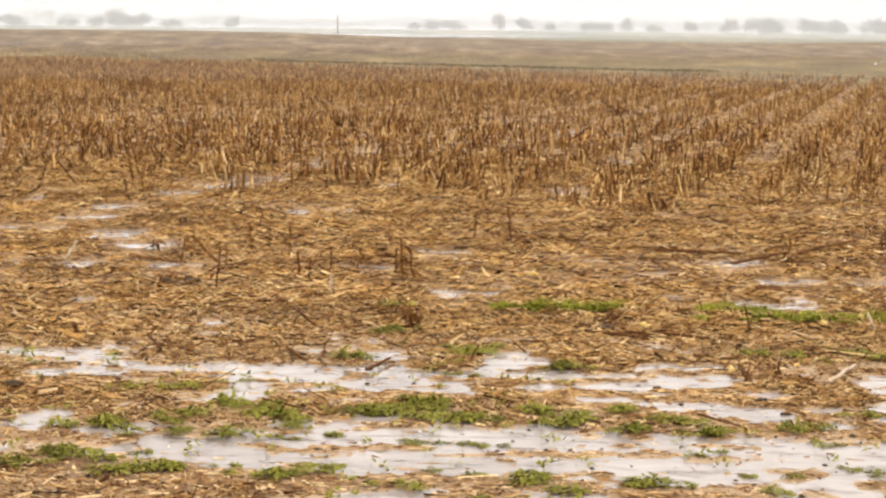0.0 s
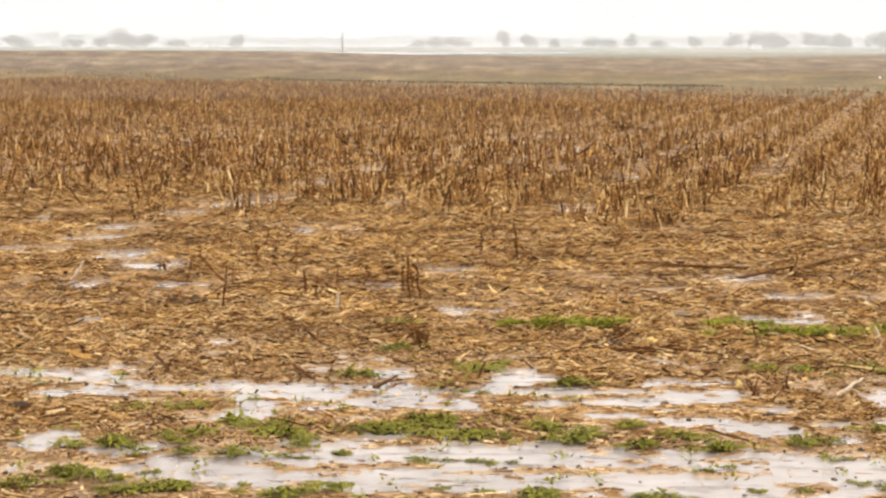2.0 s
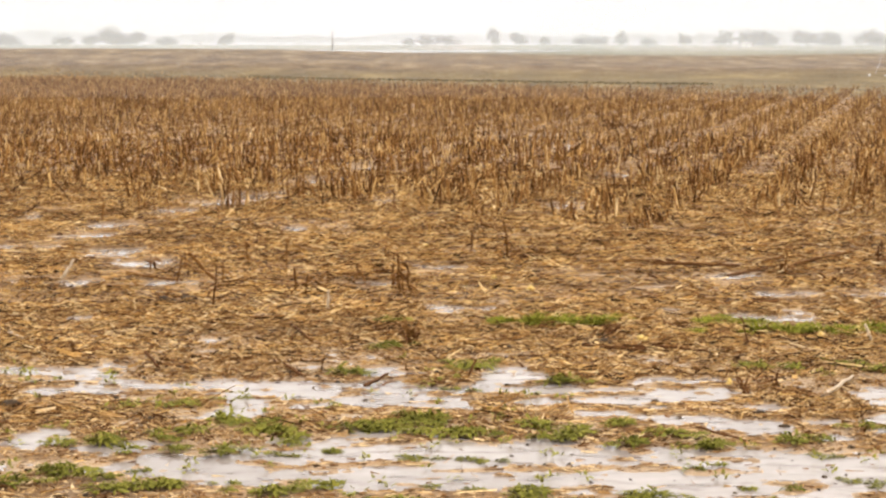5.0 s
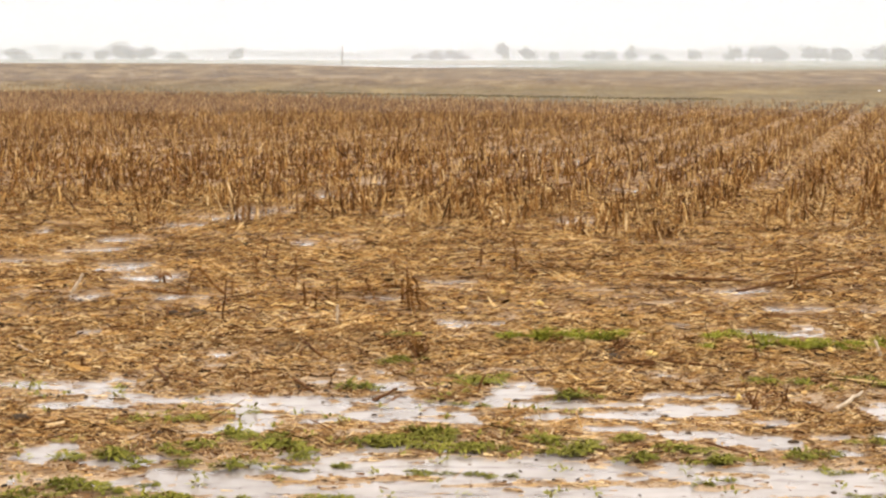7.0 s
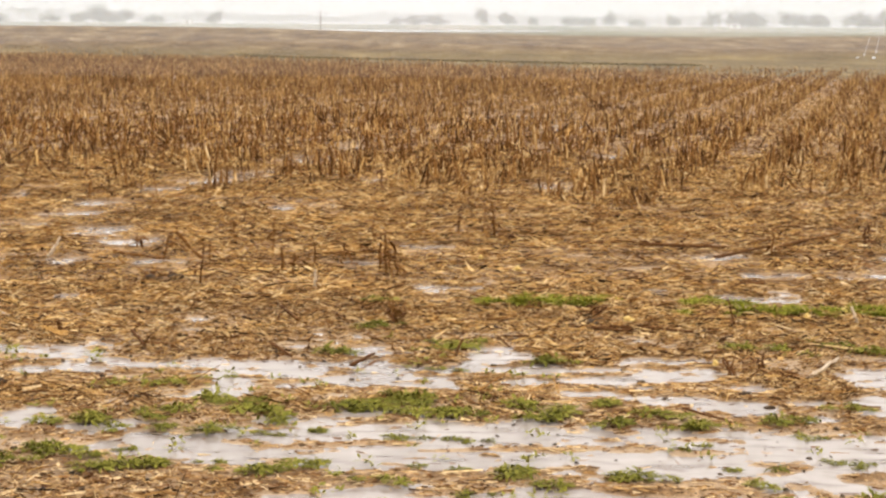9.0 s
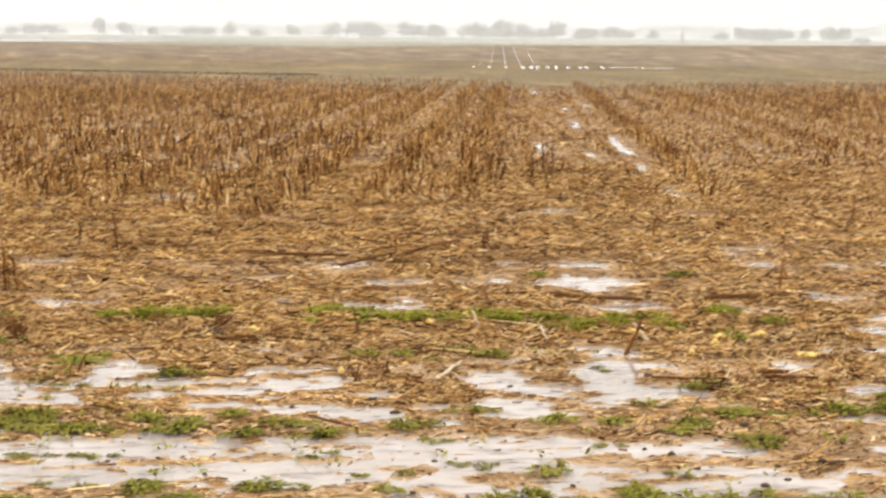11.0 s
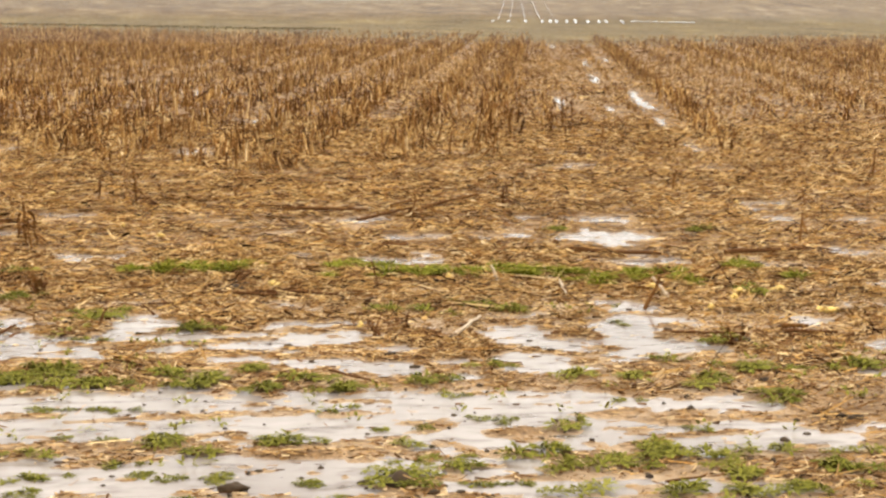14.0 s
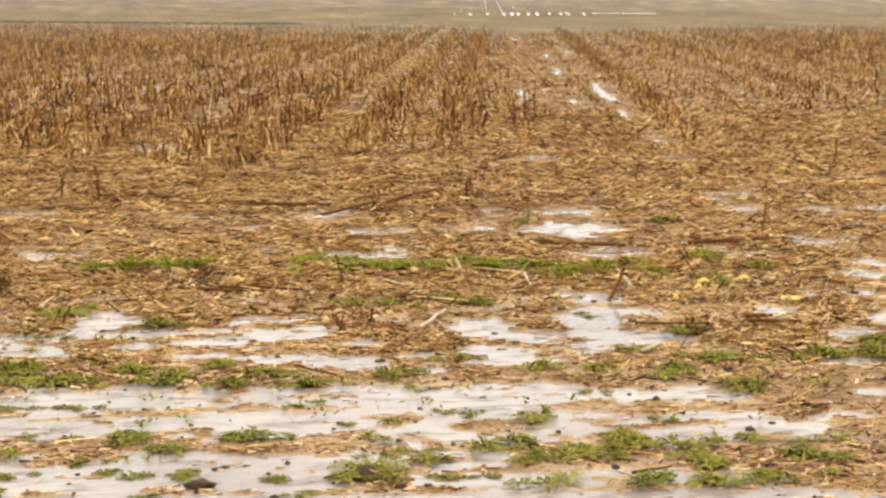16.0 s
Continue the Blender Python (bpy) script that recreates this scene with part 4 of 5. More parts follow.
dark_kind = (dark_mat, "dark rotten piece of stalk lying in wet straw")


def stick(x1, y1, x2, y2, r, kind, h=0.0):
    rng = fresh()
    r = max(r, 0.006) * 0.8
    z1, z2 = max(height_at(x1, y1), 0) + r + 0.012, max(height_at(x2, y2), 0) + r + 0.012
    if h:
        z1, z2 = z1 - r - 0.02, z1 + h
    ob = new("stalk_piece")
    ob.location = (x1, y1, z1)
    pts = []
    for k in range(7):
        t = k / 6
        pts.append(((x2 - x1) * t + rng.gauss(0, 0.35 * r), (y2 - y1) * t + rng.gauss(0, 0.35 * r), (z2 - z1) * t + rng.gauss(0, 0.25 * r)))
    bm = wiggled_tube(pts, [r * (1.1 - 0.06 * k) for k in range(7)], 7, 0.14)
    me = bpy.data.meshes.new("stalk_piece")
    bm.to_mesh(me)
    bm.free()
    me.materials.append(kind[0])
    bpy.data.objects.remove(ob)
    ob = new("stalk_piece", me)
    ob.location = (x1, y1, z1)
    tagged(ob, kind[1] if not h else kind[1].replace("lying on", "leaning out of").replace("lying in", "leaning out of"), "stalk", "loose stalk pieces")


def husk(x, y, w):
    """A torn ear husk: a few pale leaves round a stub of cob."""
    rng = fresh()
    thing = empty("ear_husk", x, y, "torn yellow ear husk lying on wet straw", "husk", "yellow ear husks")
    turn = rng.uniform(-0.5, 0.5)
    for k in range(4):
        a = turn + (0 if k % 2 else math.pi) + rng.uniform(-0.5, 0.5)
        e = rng.uniform(0.05, 0.5)
        part("leaf", blade((0, 0, 0.025), (math.cos(a) * math.cos(e), math.sin(a) * math.cos(e), math.sin(e)), w * rng.uniform(0.45, 0.65), max(0.03, w * 0.35), rng.uniform(0.1, 0.5), rng), husk_mat, thing)
    ca, sa = math.cos(turn), math.sin(turn)
    pts = [(ca * w * t, sa * w * t, 0.03) for t in (-0.3, -0.2, -0.05, 0.1, 0.22, 0.28)]
    part("cob", wiggled_tube(pts, [0.006, 0.012, 0.016, 0.015, 0.011, 0.005], 9, 0.05), husk_mat, thing, "bare tan cob")


def clod(x, y, w):
    rng = fresh()
    bm = bmesh.new()
    bmesh.ops.create_icosphere(bm, subdivisions=3, radius=0.5)
    off = Vector((rng.uniform(0, 50), rng.uniform(0, 50), 0))
    for v in bm.verts:
        n = noise.noise(v.co * 2.2 + off) * 0.5 + noise.noise(v.co * 6 + off) * 0.26 + noise.noise(v.co * 15 + off) * 0.1
        v.co = v.co * (1 + n)
        v.co = Vector((v.co.x * w, v.co.y * w * 0.8, v.co.z * w * 0.5))
    for f in bm.faces:
        f.smooth = True
    ob = part("mud_clod", bm, clod_mat)
    ob.location = (x, y, max(height_at(x, y), 0) + 0.04 * w)
    ob.rotation_euler = (0, 0, rng.uniform(-0.4, 0.4))
    tagged(ob, "dark wet clod of mud lying beside a puddle", "clod", "mud clods")


stub(-1.40, 12.29, 0.25)
stub(-1.47, 13.48, 0.12)
stub(-1.41, 14.63, 0.17)
stub(-1.09, 14.00, 0.25)
stub(-0.93, 12.78, 0.18)
stub(-0.85, 12.67, 0.16)
stub(-0.75, 13.10, 0.17)
stub(-0.31, 13.02, 0.18)
stub(-0.26, 12.81, 0.26)
stub(-0.22, 12.58, 0.21)
stub(-0.18, 12.73, 0.16)
stub(-0.39, 14.73, 0.13)
stub(0.51, 14.90, 0.19)
stub(3.18, 14.39, 0.16)
stub(-1.91, 10.23, 0.09)
stub(0.30, 19.39, 0.18)
stub(-0.06, 21.91, 0.33)
stub(0.03, 21.58, 0.21)
stub(-3.15, 21.80, 0.26)
stub(-0.87, 20.51, 0.19)
stub(-0.44, 19.50, 0.20)
stub(1.63, 19.43, 0.30)
stub(-1.79, 13.52, 0.19)
stub(-2.06, 14.34, 0.08)
stub(-2.09, 14.26, 0.10)
stub(1.27, 15.21, 0.10)
stub(-3.84, 22.78, 0.20)
stub(-1.46, 15.88, 0.14)
stub(-0.56, 13.63, 0.12)
stub(2.42, 13.90, 0.20)
stub(0.24, 15.29, 0.17)
stub(3.30, 14.86, 0.15)
stub(2.59, 15.04, 0.09)
stub(0.56, 16.54, 0.16)
stub(7.05, 16.70, 0.24)
stub(4.84, 15.58, 0.17)
stub(4.62, 12.09, 0.20)
stub(5.61, 14.59, 0.13)
stub(8.38, 18.48, 0.20)
stick(-2.61, 13.72, -2.53, 13.75, 0.014, pale_kind, 0.10)
stick(-1.52, 13.55, -1.71, 13.58, 0.013, tan_kind, 0.17)
stick(-0.68, 11.98, -0.67, 11.98, 0.012, pale_kind, 0.10)
stick(-0.78, 9.87, -0.65, 9.53, 0.010, dark_kind)
stick(-0.35, 9.27, -0.25, 9.61, 0.010, dark_kind)
stick(-1.53, 10.29, -1.39, 9.77, 0.009, dark_kind)
stick(2.50, 14.26, 3.16, 15.29, 0.016, tan_kind)
stick(0.98, 10.50, 1.40, 10.32, 0.010, dark_kind)
stick(-0.84, 11.23, -0.69, 10.67, 0.011, tan_kind)
stick(-2.39, 10.98, -2.25, 10.70, 0.010, pale_kind)
stick(1.67, 10.68, 1.63, 10.71, 0.006, dark_kind, 0.13)
stick(0.13, 9.57, 0.18, 9.60, 0.008, dark_kind, 0.07)
stick(0.50, 15.03, 0.73, 14.65, 0.013, dark_kind)
stick(1.06, 14.49, 1.75, 14.75, 0.014, dark_kind)
stick(-2.18, 13.82, -1.73, 13.36, 0.012, tan_kind)
stick(-0.25, 14.00, -0.76, 13.71, 0.012, tan_kind)
stick(0.48, 11.45, 0.26, 11.80, 0.008, tan_kind)
stick(1.76, 9.01, 2.00, 9.54, 0.012, pale_kind)
stick(2.36, 10.76, 2.32, 10.79, 0.011, pale_kind, 0.07)
stick(2.68, 10.66, 2.60, 10.20, 0.009, pale_kind)
stick(3.52, 10.90, 3.86, 11.34, 0.011, tan_kind)
stick(2.91, 9.78, 3.00, 9.81, 0.011, tan_kind, 0.14)
stick(3.15, 10.13, 3.06, 10.16, 0.011, pale_kind, 0.08)
stick(2.79, 8.94, 3.11, 8.86, 0.007, dark_kind)
stick(3.34, 8.89, 3.56, 8.79, 0.011, dark_kind)
stick(3.37, 9.01, 3.49, 9.00, 0.014, tan_kind)
stick(2.36, 14.56, 2.89, 15.33, 0.015, tan_kind)
stick(1.98, 13.68, 2.51, 14.46, 0.012, dark_kind)
stick(3.98, 11.69, 4.52, 11.67, 0.016, dark_kind)
stick(3.02, 11.89, 3.58, 11.70, 0.016, dark_kind)
stick(1.55, 14.48, 2.15, 14.28, 0.014, dark_kind)
stick(1.08, 10.37, 0.75, 10.50, 0.009, dark_kind)
stick(2.60, 8.23, 2.73, 8.38, 0.010, pale_kind)
stick(1.91, 6.14, 2.07, 6.21, 0.006, tan_kind)
stick(1.07, 8.21, 1.24, 7.94, 0.006, dark_kind)
husk(0.97, 11.35, 0.129)
husk(3.53, 10.10, 0.073)
husk(3.78, 10.17, 0.092)
husk(3.78, 9.44, 0.127)
husk(3.20, 9.58, 0.040)
husk(3.11, 10.31, 0.067)
husk(2.35, 11.12, 0.051)
husk(2.09, 10.86, 0.038)
husk(3.45, 9.95, 0.048)
husk(1.37, 9.33, 0.032)
husk(0.59, 12.87, 0.058)
husk(0.37, 13.54, 0.034)
husk(1.09, 10.69, 0.073)
husk(-0.11, 15.73, 0.071)
husk(5.03, 18.91, 0.055)
husk(5.94, 20.24, 0.072)
husk(5.06, 14.60, 0.052)
husk(3.76, 9.44, 0.069)
clod(0.95, 6.35, 0.047)
clod(1.05, 6.31, 0.11)
clod(1.19, 6.27, 0.032)
clod(1.14, 6.16, 0.039)
clod(1.23, 6.16, 0.036)
clod(0.51, 6.33, 0.09)
clod(2.83, 9.12, 0.043)
clod(2.13, 8.63, 0.038)
clod(2.10, 8.92, 0.026)
clod(1.89, 7.19, 0.034)
clod(2.89, 7.07, 0.048)
clod(2.92, 7.01, 0.064)
clod(2.66, 6.83, 0.029)
clod(0.62, 6.57, 0.026)
clod(2.00, 6.13, 0.047)
clod(0.98, 8.96, 0.036)
clod(1.04, 8.56, 0.024)
clod(1.41, 8.67, 0.040)
clod(1.46, 8.35, 0.038)
clod(2.82, 9.75, 0.029)
clod(3.39, 9.10, 0.036)
clod(1.44, 7.35, 0.021)
clod(0.33, 7.12, 0.018)
clod(0.13, 6.58, 0.019)
clod(0.10, 6.46, 0.015)
clod(2.70, 7.04, 0.026)
clod(3.09, 8.73, 0.068)
clod(3.02, 8.68, 0.062)
clod(2.54, 6.74, 0.037)
clod(-1.91, 8.80, 0.087)
clod(-0.75, 9.70, 0.050)
clod(-0.98, 6.91, 0.026)
clod(0.98, 8.90, 0.038)
clod(0.90, 10.73, 0.079)
clod(0.95, 10.84, 0.055)
clod(-1.70, 12.37, 0.120)
clod(-1.58, 12.47, 0.107)
clod(-2.36, 13.21, 0.049)
clod(-0.76, 7.10, 0.032)
clod(1.40, 8.66, 0.035)
clod(1.47, 8.36, 0.038)
clod(1.44, 7.36, 0.021)
clod(0.93, 9.28, 0.026)
clod(-0.26, 6.96, 0.032)
clod(-0.03, 8.95, 0.023)
clod(-0.34, 9.38, 0.027)
clod(-0.34, 8.99, 0.023)
clod(0.32, 9.37, 0.027)
clod(0.34, 7.11, 0.018)
clod(-0.19, 10.71, 0.048)
clod(-1.25, 8.49, 0.049)
clod(0.76, 8.77, 0.025)
clod(0.85, 8.75, 0.020)


def front_rows(count):
    """The stalks that stand foremost in the rows, each one a thing."""
    rng = fresh()
    models = [stub(-4.2 + 1.1 * k, 20.9 + 0.3 * (k % 3), 0.2 + 0.02 * (k % 6)) for k in range(10)]
    for _ in range(count):
        s, row = rng.uniform(20.4, 27), rng.randint(-15, 0)
        q = row * ROW_GAP + ROW_AT + rng.gauss(0, 0.12)
        x, y = q * CH + s * SH, -q * SH + s * CH
        if y < 20.2 + max(0, -x - 0.5) * 0.9 or not -0.25 < x / y < 0.47:
            continue
        size = rng.uniform(0.6, 1.3)
        m = pose(x, y, max(height_at(x, y), 0) - 0.005, rng.gauss(0, 6), rng.gauss(0, 6), rng.uniform(0, 360))
        ob = copy_thing(rng.choice(models), m)
        ob.scale = (1, 1, size)


front_rows(260)


def dead_weed(x, y, h, spread, twigs, label, mat=dark_mat):
    """A dead branching weed: thin dark twigs from one root."""
    rng = fresh()
    thing = empty("dead_weed", x, y, label, "weed")
    for k in range(twigs):
        a = rng.uniform(0, 6.28)
        s = spread * rng.uniform(0.2, 1)
        top = h * rng.uniform(0.55, 1)
        pts = [(s * math.cos(a) * t ** 1.4 + rng.gauss(0, 0.006), s * math.sin(a) * t ** 1.4 + rng.gauss(0, 0.006), top * (t if t < 0.8 else t - 0.15 * rng.random())) for t in (0, 0.2, 0.4, 0.6, 0.8, 1)]
        twig = part("twig", wiggled_tube(pts, [0.007, 0.006, 0.005, 0.004, 0.003, 0.002], 5), mat, thing)
        for t in rng.sample((2, 3, 4, 5), 2):
            e, b = rng.uniform(-0.4, 0.7), rng.uniform(0, 6.28)
            part("leaf", blade(pts[t], (math.cos(b) * math.cos(e), math.sin(b) * math.cos(e), math.sin(e)), rng.uniform(0.03, 0.06), 0.011, 0.6, rng), mat, twig)


dead_weed(-0.16, 10.72, 0.16, 0.06, 10, "dead brown bushy weed standing upright in straw", stubble_mat)
dead_weed(-0.17, 10.72, 0.09, 0.09, 8, "dead brown low weed round a taller one")
dead_weed(1.41, 9.16, 0.13, 0.05, 3, "dead dark branching weed bent over wet mud")
dead_weed(1.58, 9.29, 0.13, 0.06, 3, "dead dark branching weed bent over wet mud")
dead_weed(2.99, 8.62, 0.12, 0.11, 4, "dead dark weed with its roots pulled out")
dead_weed(0.93, 11.0, 0.08, 0.10, 6, "dead dark weed lying on a clod")
dead_weed(-1.72, 12.4, 0.09, 0.15, 8, "dead dark weed pressed into wet straw")


# ---- grass along the ditch before the rise, darker to imitate the ditch's shadow ----
def ditch_shade_grass(n):
    a = np.radians(-14 + 40 * RNG.rand(n))
    mid = ditch_line(np.sin(a), np.cos(a))
    r = mid + RNG.normal(0, 0.9, n)
    x, y = r * np.sin(a), r * np.cos(a)
    deg = np.degrees(a)
    keep = fractal(x * 0.25, y, 0.5, 7, 3) > 0.36 + 0.5 * np.clip(np.maximum(-5.2 - deg, deg - 7.6) / 1.4, 0, 1)
    x, y = x[keep], y[keep]
    n = len(x)
    az = RNG.rand(n) * 2 * np.pi
    lift = RNG.normal(1.1, 0.3, n)
    along = np.stack([np.cos(az) * np.cos(lift), np.sin(az) * np.cos(lift), np.sin(lift)], 1)
    side = np.stack([-np.sin(az), np.cos(az), 0 * az], 1)
    v, f = strips(np.stack([x, y, land(x, y)], 1), along, side, np.tile(np.array([0, 0, -1.0]), (n, 1)), 0.05 + 0.06 * RNG.rand(n), 0.02 + 0.03 * RNG.rand(n), 0.3 * RNG.rand(n), 3, 0.2)
    tagged(new("ditch_shade_grass", mesh_of("ditch_shade_grass", v, f, ditch_mat)), "dull olive grass standing in for the shallow ditch's shadow line", "grass", kind="stuff")


# dull olive, with the shadow line of the ditch put into the colour
ditch_mat = islands("ditch_shade_grass", [(0.0, (0.065, 0.048, 0.016)), (0.5, (0.115, 0.085, 0.03)), (1.0, (0.20, 0.15, 0.055))], 0.8, 0.2, 10)
ditch_shade_grass(14000)


# ---- water at the foot of the rise and in its furrows ----
def furrow_water():
    vs, fs = [], []

    def patch(x, y, rx, ry):
        k = len(vs)
        n = 14
        for i in range(n):
            a = i * 2 * math.pi / n
            w = 0.75 + 0.5 * float(vnoise(np.array([x * 3 + math.cos(a)]), np.array([y * 3 + math.sin(a)]), 1.3, 2)[0])
            across, ahead = rx * w * math.cos(a), ry * w * math.sin(a)
            px, py = x + across * CH + ahead * SH, y - across * SH + ahead * CH
            vs.append((px, py, height_at(px, py) + 0.025))
        vs.append((x, y, height_at(x, y) + 0.027))
        for i in range(n):
            fs.append((k + i, k + (i + 1) % n, k + n))

    rng = fresh()
    for q in (-2.47, -1.61, -0.68, 0.21, 0.66, 0.99, 1.54, 2.01, 2.69, 3.32, 3.69, 4.57):
        s = 109.35 + 0.2 * q
        patch(q * CH + s * SH, -q * SH + s * CH, rng.uniform(0.08, 0.12), rng.uniform(1.3, 2.0) * (0.5 if q < -1 else 1.0))
    for k in range(9):
        q = 5.2 + 0.4 * k
        s = 109.4 + 0.2 * q + rng.uniform(-0.3, 0.3)
        patch(q * CH + s * SH, -q * SH + s * CH, rng.uniform(0.12, 0.26), rng.uniform(0.3, 0.6))
    # wet wheel ruts climbing the rise
    for near, far, full in ((-2.19, -2.15, 0.45), (-1.58, -1.61, 0.5), (-0.71, -1.08, 0.65), (0.15, -0.44, 0.75), (0.89, 0.35, 0.4)):
        s = 110.5
        while s < 126.8:
            if rng.random() < full:
                q = near + (far - near) * (s - 109.5) / 17.2
                patch(q * CH + s * SH, -q * SH + s * CH, rng.uniform(0.018, 0.030), 0.34)
            s += 0.4
    tagged(part_of("furrow_water", np.array(vs), np.array(fs), water_mat), "rainwater lying in the furrows at the foot of the rise", "water", kind="structure")


furrow_water()


def pond():
    bm = bmesh.new()
    ring = []
    for k in range(60):
        a = k * 2 * math.pi / 60
        w = 1 + 0.12 * math.sin(3 * a + 1) + 0.06 * math.sin(7 * a)
        ring.append(bm.verts.new((-16 + 62 * w * math.cos(a), 770 + 290 * w * math.sin(a), 0.30)))
    bm.faces.new(ring)
    tagged(part("pond", bm, water_mat), "wide pale pond beyond the crest of the field", "pond", kind="structure")


pond()


# ---- the misty plain: trees, poles, buildings ----
def tree_model(seed, spread, narrow):
    """A bare, twiggy farm tree one metre high: tapered trunk, forking limbs, and a crown of fine twigs with gaps."""
    rng = random.Random(seed)
    limbs, twigs = [], []

    def grow(p, d, length, r, depth):
        q = p + d * length
        limbs.append((p, q, r, r * 0.68))
        if depth == 0:
            for _ in range(9):
                e = (d + Vector((rng.gauss(0, 0.8), rng.gauss(0, 0.8), rng.gauss(0.1, 0.6)))).normalized()
                twigs.append((q - d * length * rng.uniform(0, 0.7), e, length * rng.uniform(0.7, 1.3)))
            return
        for _ in range(rng.choice((2, 3, 3))):
            e = (d + Vector((rng.gauss(0, spread), rng.gauss(0, spread), rng.gauss(narrow, 0.25)))).normalized()
            grow(q, e, length * rng.uniform(0.62, 0.85), r * 0.62, depth - 1)

    grow(Vector((0, 0, 0)), Vector((rng.gauss(0, 0.05), 0, 1)).normalized(), 0.24, 0.035, 4)
    top = max(q.z for _, q, _, _ in limbs)
    wide = max(max(abs(q.x), abs(q.y)) for _, q, _, _ in limbs)
    scale = Vector((0.5 / wide, 0.5 / wide, 1 / top))
    b = np.array([list(p * scale) for p, _, _, _ in limbs])
    t = np.array([list(q * scale) for _, q, _, _ in limbs])
    r0 = np.array([r for _, _, r, _ in limbs])
    r1 = np.array([r for _, _, _, r in limbs])
    wood = tubes(b[:1], t[:1], r0[:1], r1[:1], 8)
    arms = tubes(b[1:], t[1:], r0[1:], r1[1:], 4)
    nr = np.random.RandomState(seed)
    k = 22
    ang, rad = nr.rand(k) * 6.28, 0.34 * np.sqrt(nr.rand(k))
    lobes = np.stack([rad * np.cos(ang), rad * np.sin(ang), 0.22 + 0.6 * nr.rand(k) * (1 - (rad / 0.5) ** 2)], 1)
    n = 800
    d = nr.normal(0, 1, (n, 3))
    d /= np.linalg.norm(d, axis=1)[:, None]
    s = lobes[nr.randint(k, size=n)] + d * (0.17 * nr.rand(n) ** 0.5)[:, None]
    s = s[s[:, 2] > 0.04]
    n = len(s)
    d = d[:n] * 0.7 + nr.normal(0, 0.5, (n, 3))
    d /= np.linalg.norm(d, axis=1)[:, None]
    side = np.cross(d, nr.normal(0, 1, d.shape))
    side /= np.linalg.norm(side, axis=1)[:, None]
    crown = strips(s, d, side, np.tile(np.array([0, 0, -1.0]), (n, 1)), 0.05 + 0.08 * nr.rand(n), np.full(n, 0.043), np.full(n, 0.2), 2, 0.2)
    return [mesh_of("trunk", *wood, bark_mat), mesh_of("limbs", *arms, bark_mat), mesh_of("crown", *crown, bark_mat)]


TREES = [tree_model(11, 0.55, 0.1), tree_model(12, 0.7, 0.0), tree_model(13, 0.45, 0.25), tree_model(14, 0.8, -0.05)]


def tree(x, y, w, h):
    rng = fresh()
    thing = new("tree")
    thing.location = (x, y, height_at(x, y) - 0.1)
    thing.scale = (w * rng.uniform(0.95, 1.25), w * 1.1, h * rng.uniform(1.15, 1.35))
    thing.rotation_euler = (0, 0, rng.uniform(0, 6.28))
    tagged(thing, "bare spreading farm tree standing in mist" if w > h else "bare upright farm tree standing in mist", "tree", "misty farm trees")
    for me in rng.choice(TREES):
        ob = new(me.name, me)
        ob.parent = thing


tree(-284, 1315, 22.8, 6.8)
tree(-222, 1364, 23.4, 10.6)
tree(-212, 1403, 20.1, 8.8)
tree(-196, 1443, 16.5, 5.4)
tree(-20, 1363, 15.4, 4.2)
tree(5, 1400, 19.8, 5.9)
tree(38, 1436, 10.6, 11.0)
tree(57, 1473, 15.0, 8.8)
tree(124, 1375, 10.9, 8.6)
tree(198, 1404, 13.6, 9.2)
tree(221, 1438, 18.1, 11.5)
tree(215, 1345, 15.4, 8.5)
tree(252, 1376, 21.4, 9.9)
tree(301, 1404, 20.3, 9.7)
tree(311, 1440, 14.2, 10.0)
tree(309, 1345, 18.0, 10.9)
tree(331, 1378, 16.0, 10.4)
tree(361, 1408, 18.9, 11.5)
tree(358, 1313, 19.2, 6.9)
tree(396, 1341, 11.9, 5.5)
tree(424, 1371, 9.7, 5.7)
tree(498, 1385, 16.6, 8.3)
tree(481, 1292, 19.5, 8.6)
tree(517, 1318, 9.6, 7.2)
tree(546, 1347, 14.0, 8.2)
tree(531, 1252, 13.8, 5.4)
tree(573, 1274, 19.8, 7.9)
tree(602, 1301, 20.3, 9.7)


def hazy_groups():
    """Groups of trees farther back, pale in the mist."""
    rng = fresh()
    for az, width, count in ((-10, 2.2, 4), (-5.6, 2.0, 2), (-1, 1.4, 2), (4, 2.4, 3), (6.5, 1.6, 2), (9.2, 1.2, 4), (11, 1.4, 4), (13.4, 1.8, 7), (15.6, 1.6, 5), (19.5, 1.2, 3), (20.6, 1.4, 5), (22.3, 1.0, 3), (24.5, 1.6, 4)):
        for _ in range(count):
            a, d = radians(az + rng.uniform(-0.5, 0.5) * width), rng.uniform(1480, 1700)
            tree(d * math.sin(a), d * math.cos(a), rng.uniform(9, 17), rng.uniform(5.5, 9))


hazy_groups()


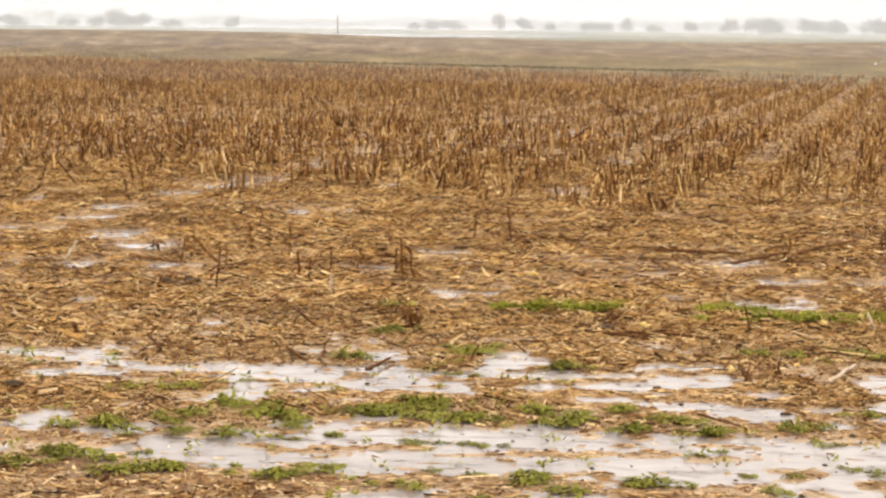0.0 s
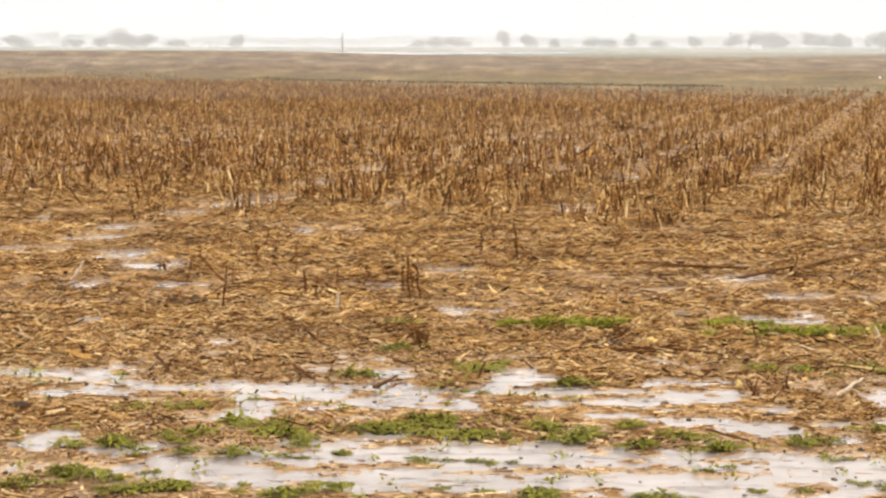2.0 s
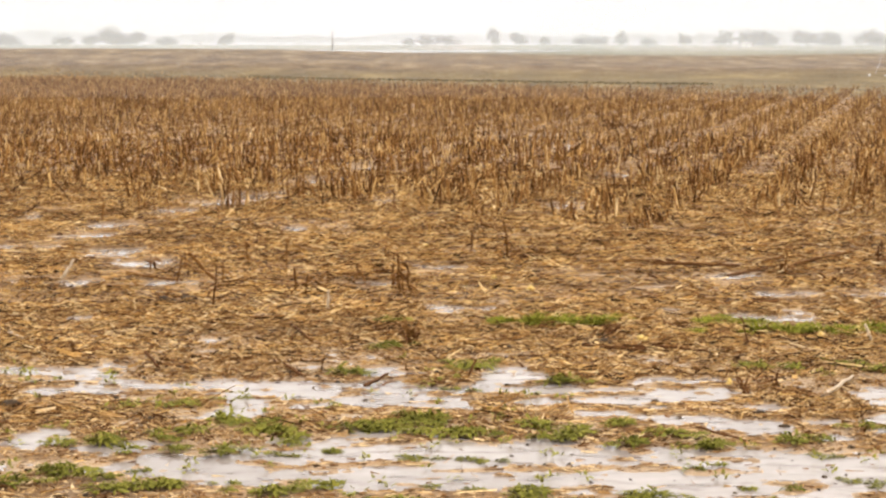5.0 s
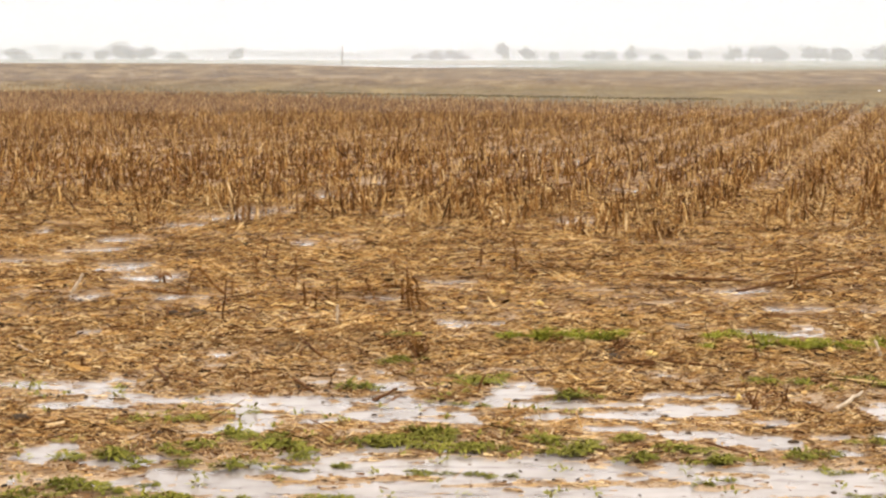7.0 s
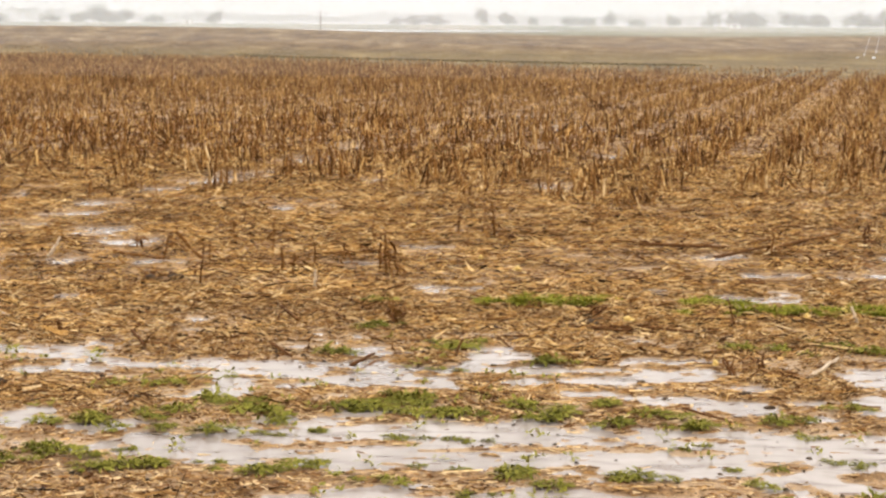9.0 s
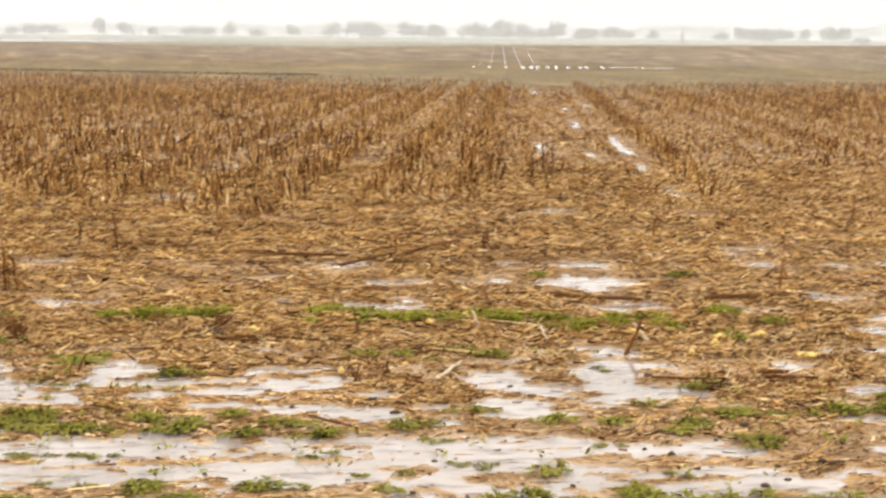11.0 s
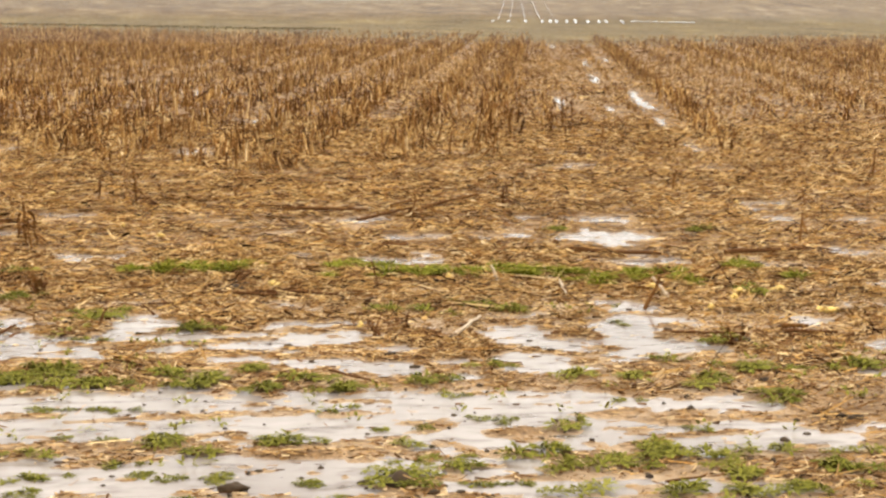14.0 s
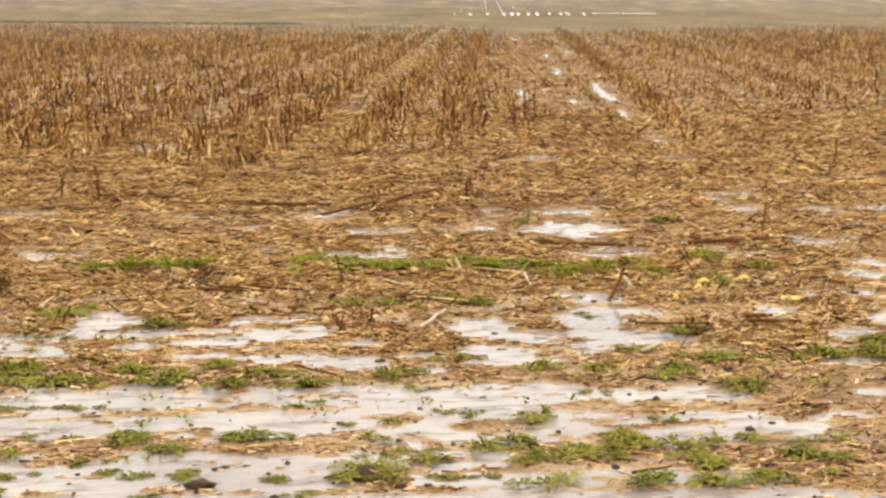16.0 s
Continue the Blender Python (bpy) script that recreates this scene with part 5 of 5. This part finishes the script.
def far_woods():
    """A belt of small trees, too far in the mist to tell apart."""
    pieces = []
    rng = np.random.RandomState(5)
    n = 5000
    a = np.radians(-40 + 100 * rng.rand(n))
    d = 2100 + 250 * rng.rand(n)
    x, y = d * np.sin(a), d * np.cos(a)
    tall = 4 + 18 * fractal(a * 40, 0 * a, 1.0, 3, 4) ** 1.3
    up = rng.rand(n) ** 0.7
    base = np.stack([x, y, land(x, y) + tall * up * 0.8], 1)
    az, lift = rng.rand(n) * 6.28, rng.normal(0.6, 0.5, n)
    along = np.stack([np.cos(az) * np.cos(lift), np.sin(az) * np.cos(lift), np.sin(lift)], 1)
    side = np.stack([-np.sin(az), np.cos(az), 0 * az], 1)
    pieces.append(strips(base, along, side, along, 3 + 3 * rng.rand(n), 5 + 5 * rng.rand(n), 0 * az, 2, 0.4))
    v, f = joined(pieces)
    tagged(new("far_woods", mesh_of("far_woods", v, f, bark_mat)), "far belt of woods fading into mist", "woods", kind="stuff")


far_woods()


def utility_pole(x, y, h):
    thing = new("utility_pole")
    thing.location = (x, y, height_at(x, y) - 0.2)
    tagged(thing, "dark wooden utility pole standing alone in mist", "pole", "utility poles")
    part("pole", wiggled_tube([(0, 0, 0), (0.01, 0, h * 0.5), (0.03, 0, h)], [0.2, 0.17, 0.13], 10), bark_mat, thing)
    arm = part("crossarm", wiggled_tube([(-0.7, 0, h - 0.5), (0.02, 0, h - 0.5), (0.75, 0, h - 0.5)], [0.07, 0.07, 0.07], 6), bark_mat, thing)
    for k in (-0.6, 0.6):
        part("insulator", wiggled_tube([(k, 0, h - 0.45), (k, 0, h - 0.36), (k, 0, h - 0.28)], [0.05, 0.07, 0.03], 8), bark_mat, arm)


utility_pole(590 * math.sin(radians(-3.06)), 590 * math.cos(radians(-3.06)), 6.3)
utility_pole(590 * math.sin(radians(18.02)), 590 * math.cos(radians(18.02)), 6.3)


def farm_building(x, y, w, h, turn):
    """A small gabled shed with a door and two windows."""
    thing = new("farm_shed")
    thing.location = (x, y, height_at(x, y) - 0.1)
    thing.rotation_euler = (0, 0, turn)
    tagged(thing, "small white gabled farm shed among misty trees", "shed", "white farm sheds")
    d = w * 0.7
    bm = bmesh.new()
    bmesh.ops.create_cube(bm, size=1)
    bmesh.ops.transform(bm, matrix=Matrix.Translation((0, 0, h / 2)) @ Matrix.Diagonal((w, d, h, 1)), verts=bm.verts)
    part("wall", bm, wall_mat, thing)
    bm = bmesh.new()
    e = 0.25
    pts = [(-w / 2 - e, -d / 2 - e, h), (w / 2 + e, -d / 2 - e, h), (w / 2 + e, 0, h * 1.5), (-w / 2 - e, 0, h * 1.5), (-w / 2 - e, d / 2 + e, h), (w / 2 + e, d / 2 + e, h)]
    v = [bm.verts.new(p) for p in pts]
    for f in ((0, 1, 2, 3), (3, 2, 5, 4), (0, 3, 4), (1, 5, 2), (0, 4, 5, 1)):
        bm.faces.new([v[i] for i in f])
    part("roof", bm, roof_mat, thing)
    for name, cx, cz, ww, hh in (("door", 0, 1.0, 1.0, 2.0), ("window", -w * 0.3, h * 0.55, 0.8, 0.8), ("window", w * 0.3, h * 0.55, 0.8, 0.8)):
        bm = bmesh.new()
        bmesh.ops.create_cube(bm, size=1)
        bmesh.ops.transform(bm, matrix=Matrix.Translation((cx, -d / 2 - 0.02, cz)) @ Matrix.Diagonal((ww, 0.08, hh, 1)), verts=bm.verts)
        part(name, bm, roof_mat, thing)


farm_building(1330 * math.sin(radians(8.68)), 1330 * math.cos(radians(8.68)), 6.5, 2.4, -0.15)
farm_building(1345 * math.sin(radians(-6.83)), 1345 * math.cos(radians(-6.83)), 5.5, 2.2, 0.12)


# ---- the same field beside and behind the camera ----
residue("headland_straw", 60000, 0.5, 9, (0.04, 0.2), (0.004, 0.014), 2, "scattered wet straw on the headland mud", 0.02, None, 0.15, (-180.0, 180.0))
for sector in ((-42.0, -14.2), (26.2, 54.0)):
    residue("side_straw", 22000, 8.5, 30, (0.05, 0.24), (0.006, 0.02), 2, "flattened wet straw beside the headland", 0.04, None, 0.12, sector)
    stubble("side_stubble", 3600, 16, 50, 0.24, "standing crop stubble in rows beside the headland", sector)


# ---- mist: thin upright veils of fog, farther ones hiding more ----
def veil(distance, cover):
    m, n, l, b = material("mist")
    n.remove(b)
    out = n["Material Output"]
    clear, front, back = n.new("ShaderNodeBsdfTransparent"), n.new("ShaderNodeBsdfDiffuse"), n.new("ShaderNodeBsdfTranslucent")
    for s in (front, back):
        s.inputs["Color"].default_value = (0.955, 0.965, 0.985, 1)
    both, mix = n.new("ShaderNodeMixShader"), n.new("ShaderNodeMixShader")
    l.new(front.outputs[0], both.inputs[1])
    l.new(back.outputs[0], both.inputs[2])
    mix.inputs[0].default_value = cover
    l.new(clear.outputs[0], mix.inputs[1])
    l.new(both.outputs[0], mix.inputs[2])
    l.new(mix.outputs[0], out.inputs["Surface"])
    bm = bmesh.new()
    low, high = [], []
    for k in range(41):
        a = radians(-60 + 3.4 * k)
        x, y = distance * math.sin(a), distance * math.cos(a)
        z = height_at(x, y)
        low.append(bm.verts.new((x, y, z - 1)))
        high.append(bm.verts.new((x, y, z + distance * 0.35)))
    for k in range(40):
        bm.faces.new((low[k], low[k + 1], high[k + 1], high[k]))
    tagged(part("mist", bm, m), "thin veil of pale mist over the plain", "mist", kind="structure")


for distance, cover in ((60, 0.05), (115, 0.06), (330, 0.13), (640, 0.17), (1000, 0.18), (1290, 0.24), (1800, 0.42)):
    veil(distance, cover)
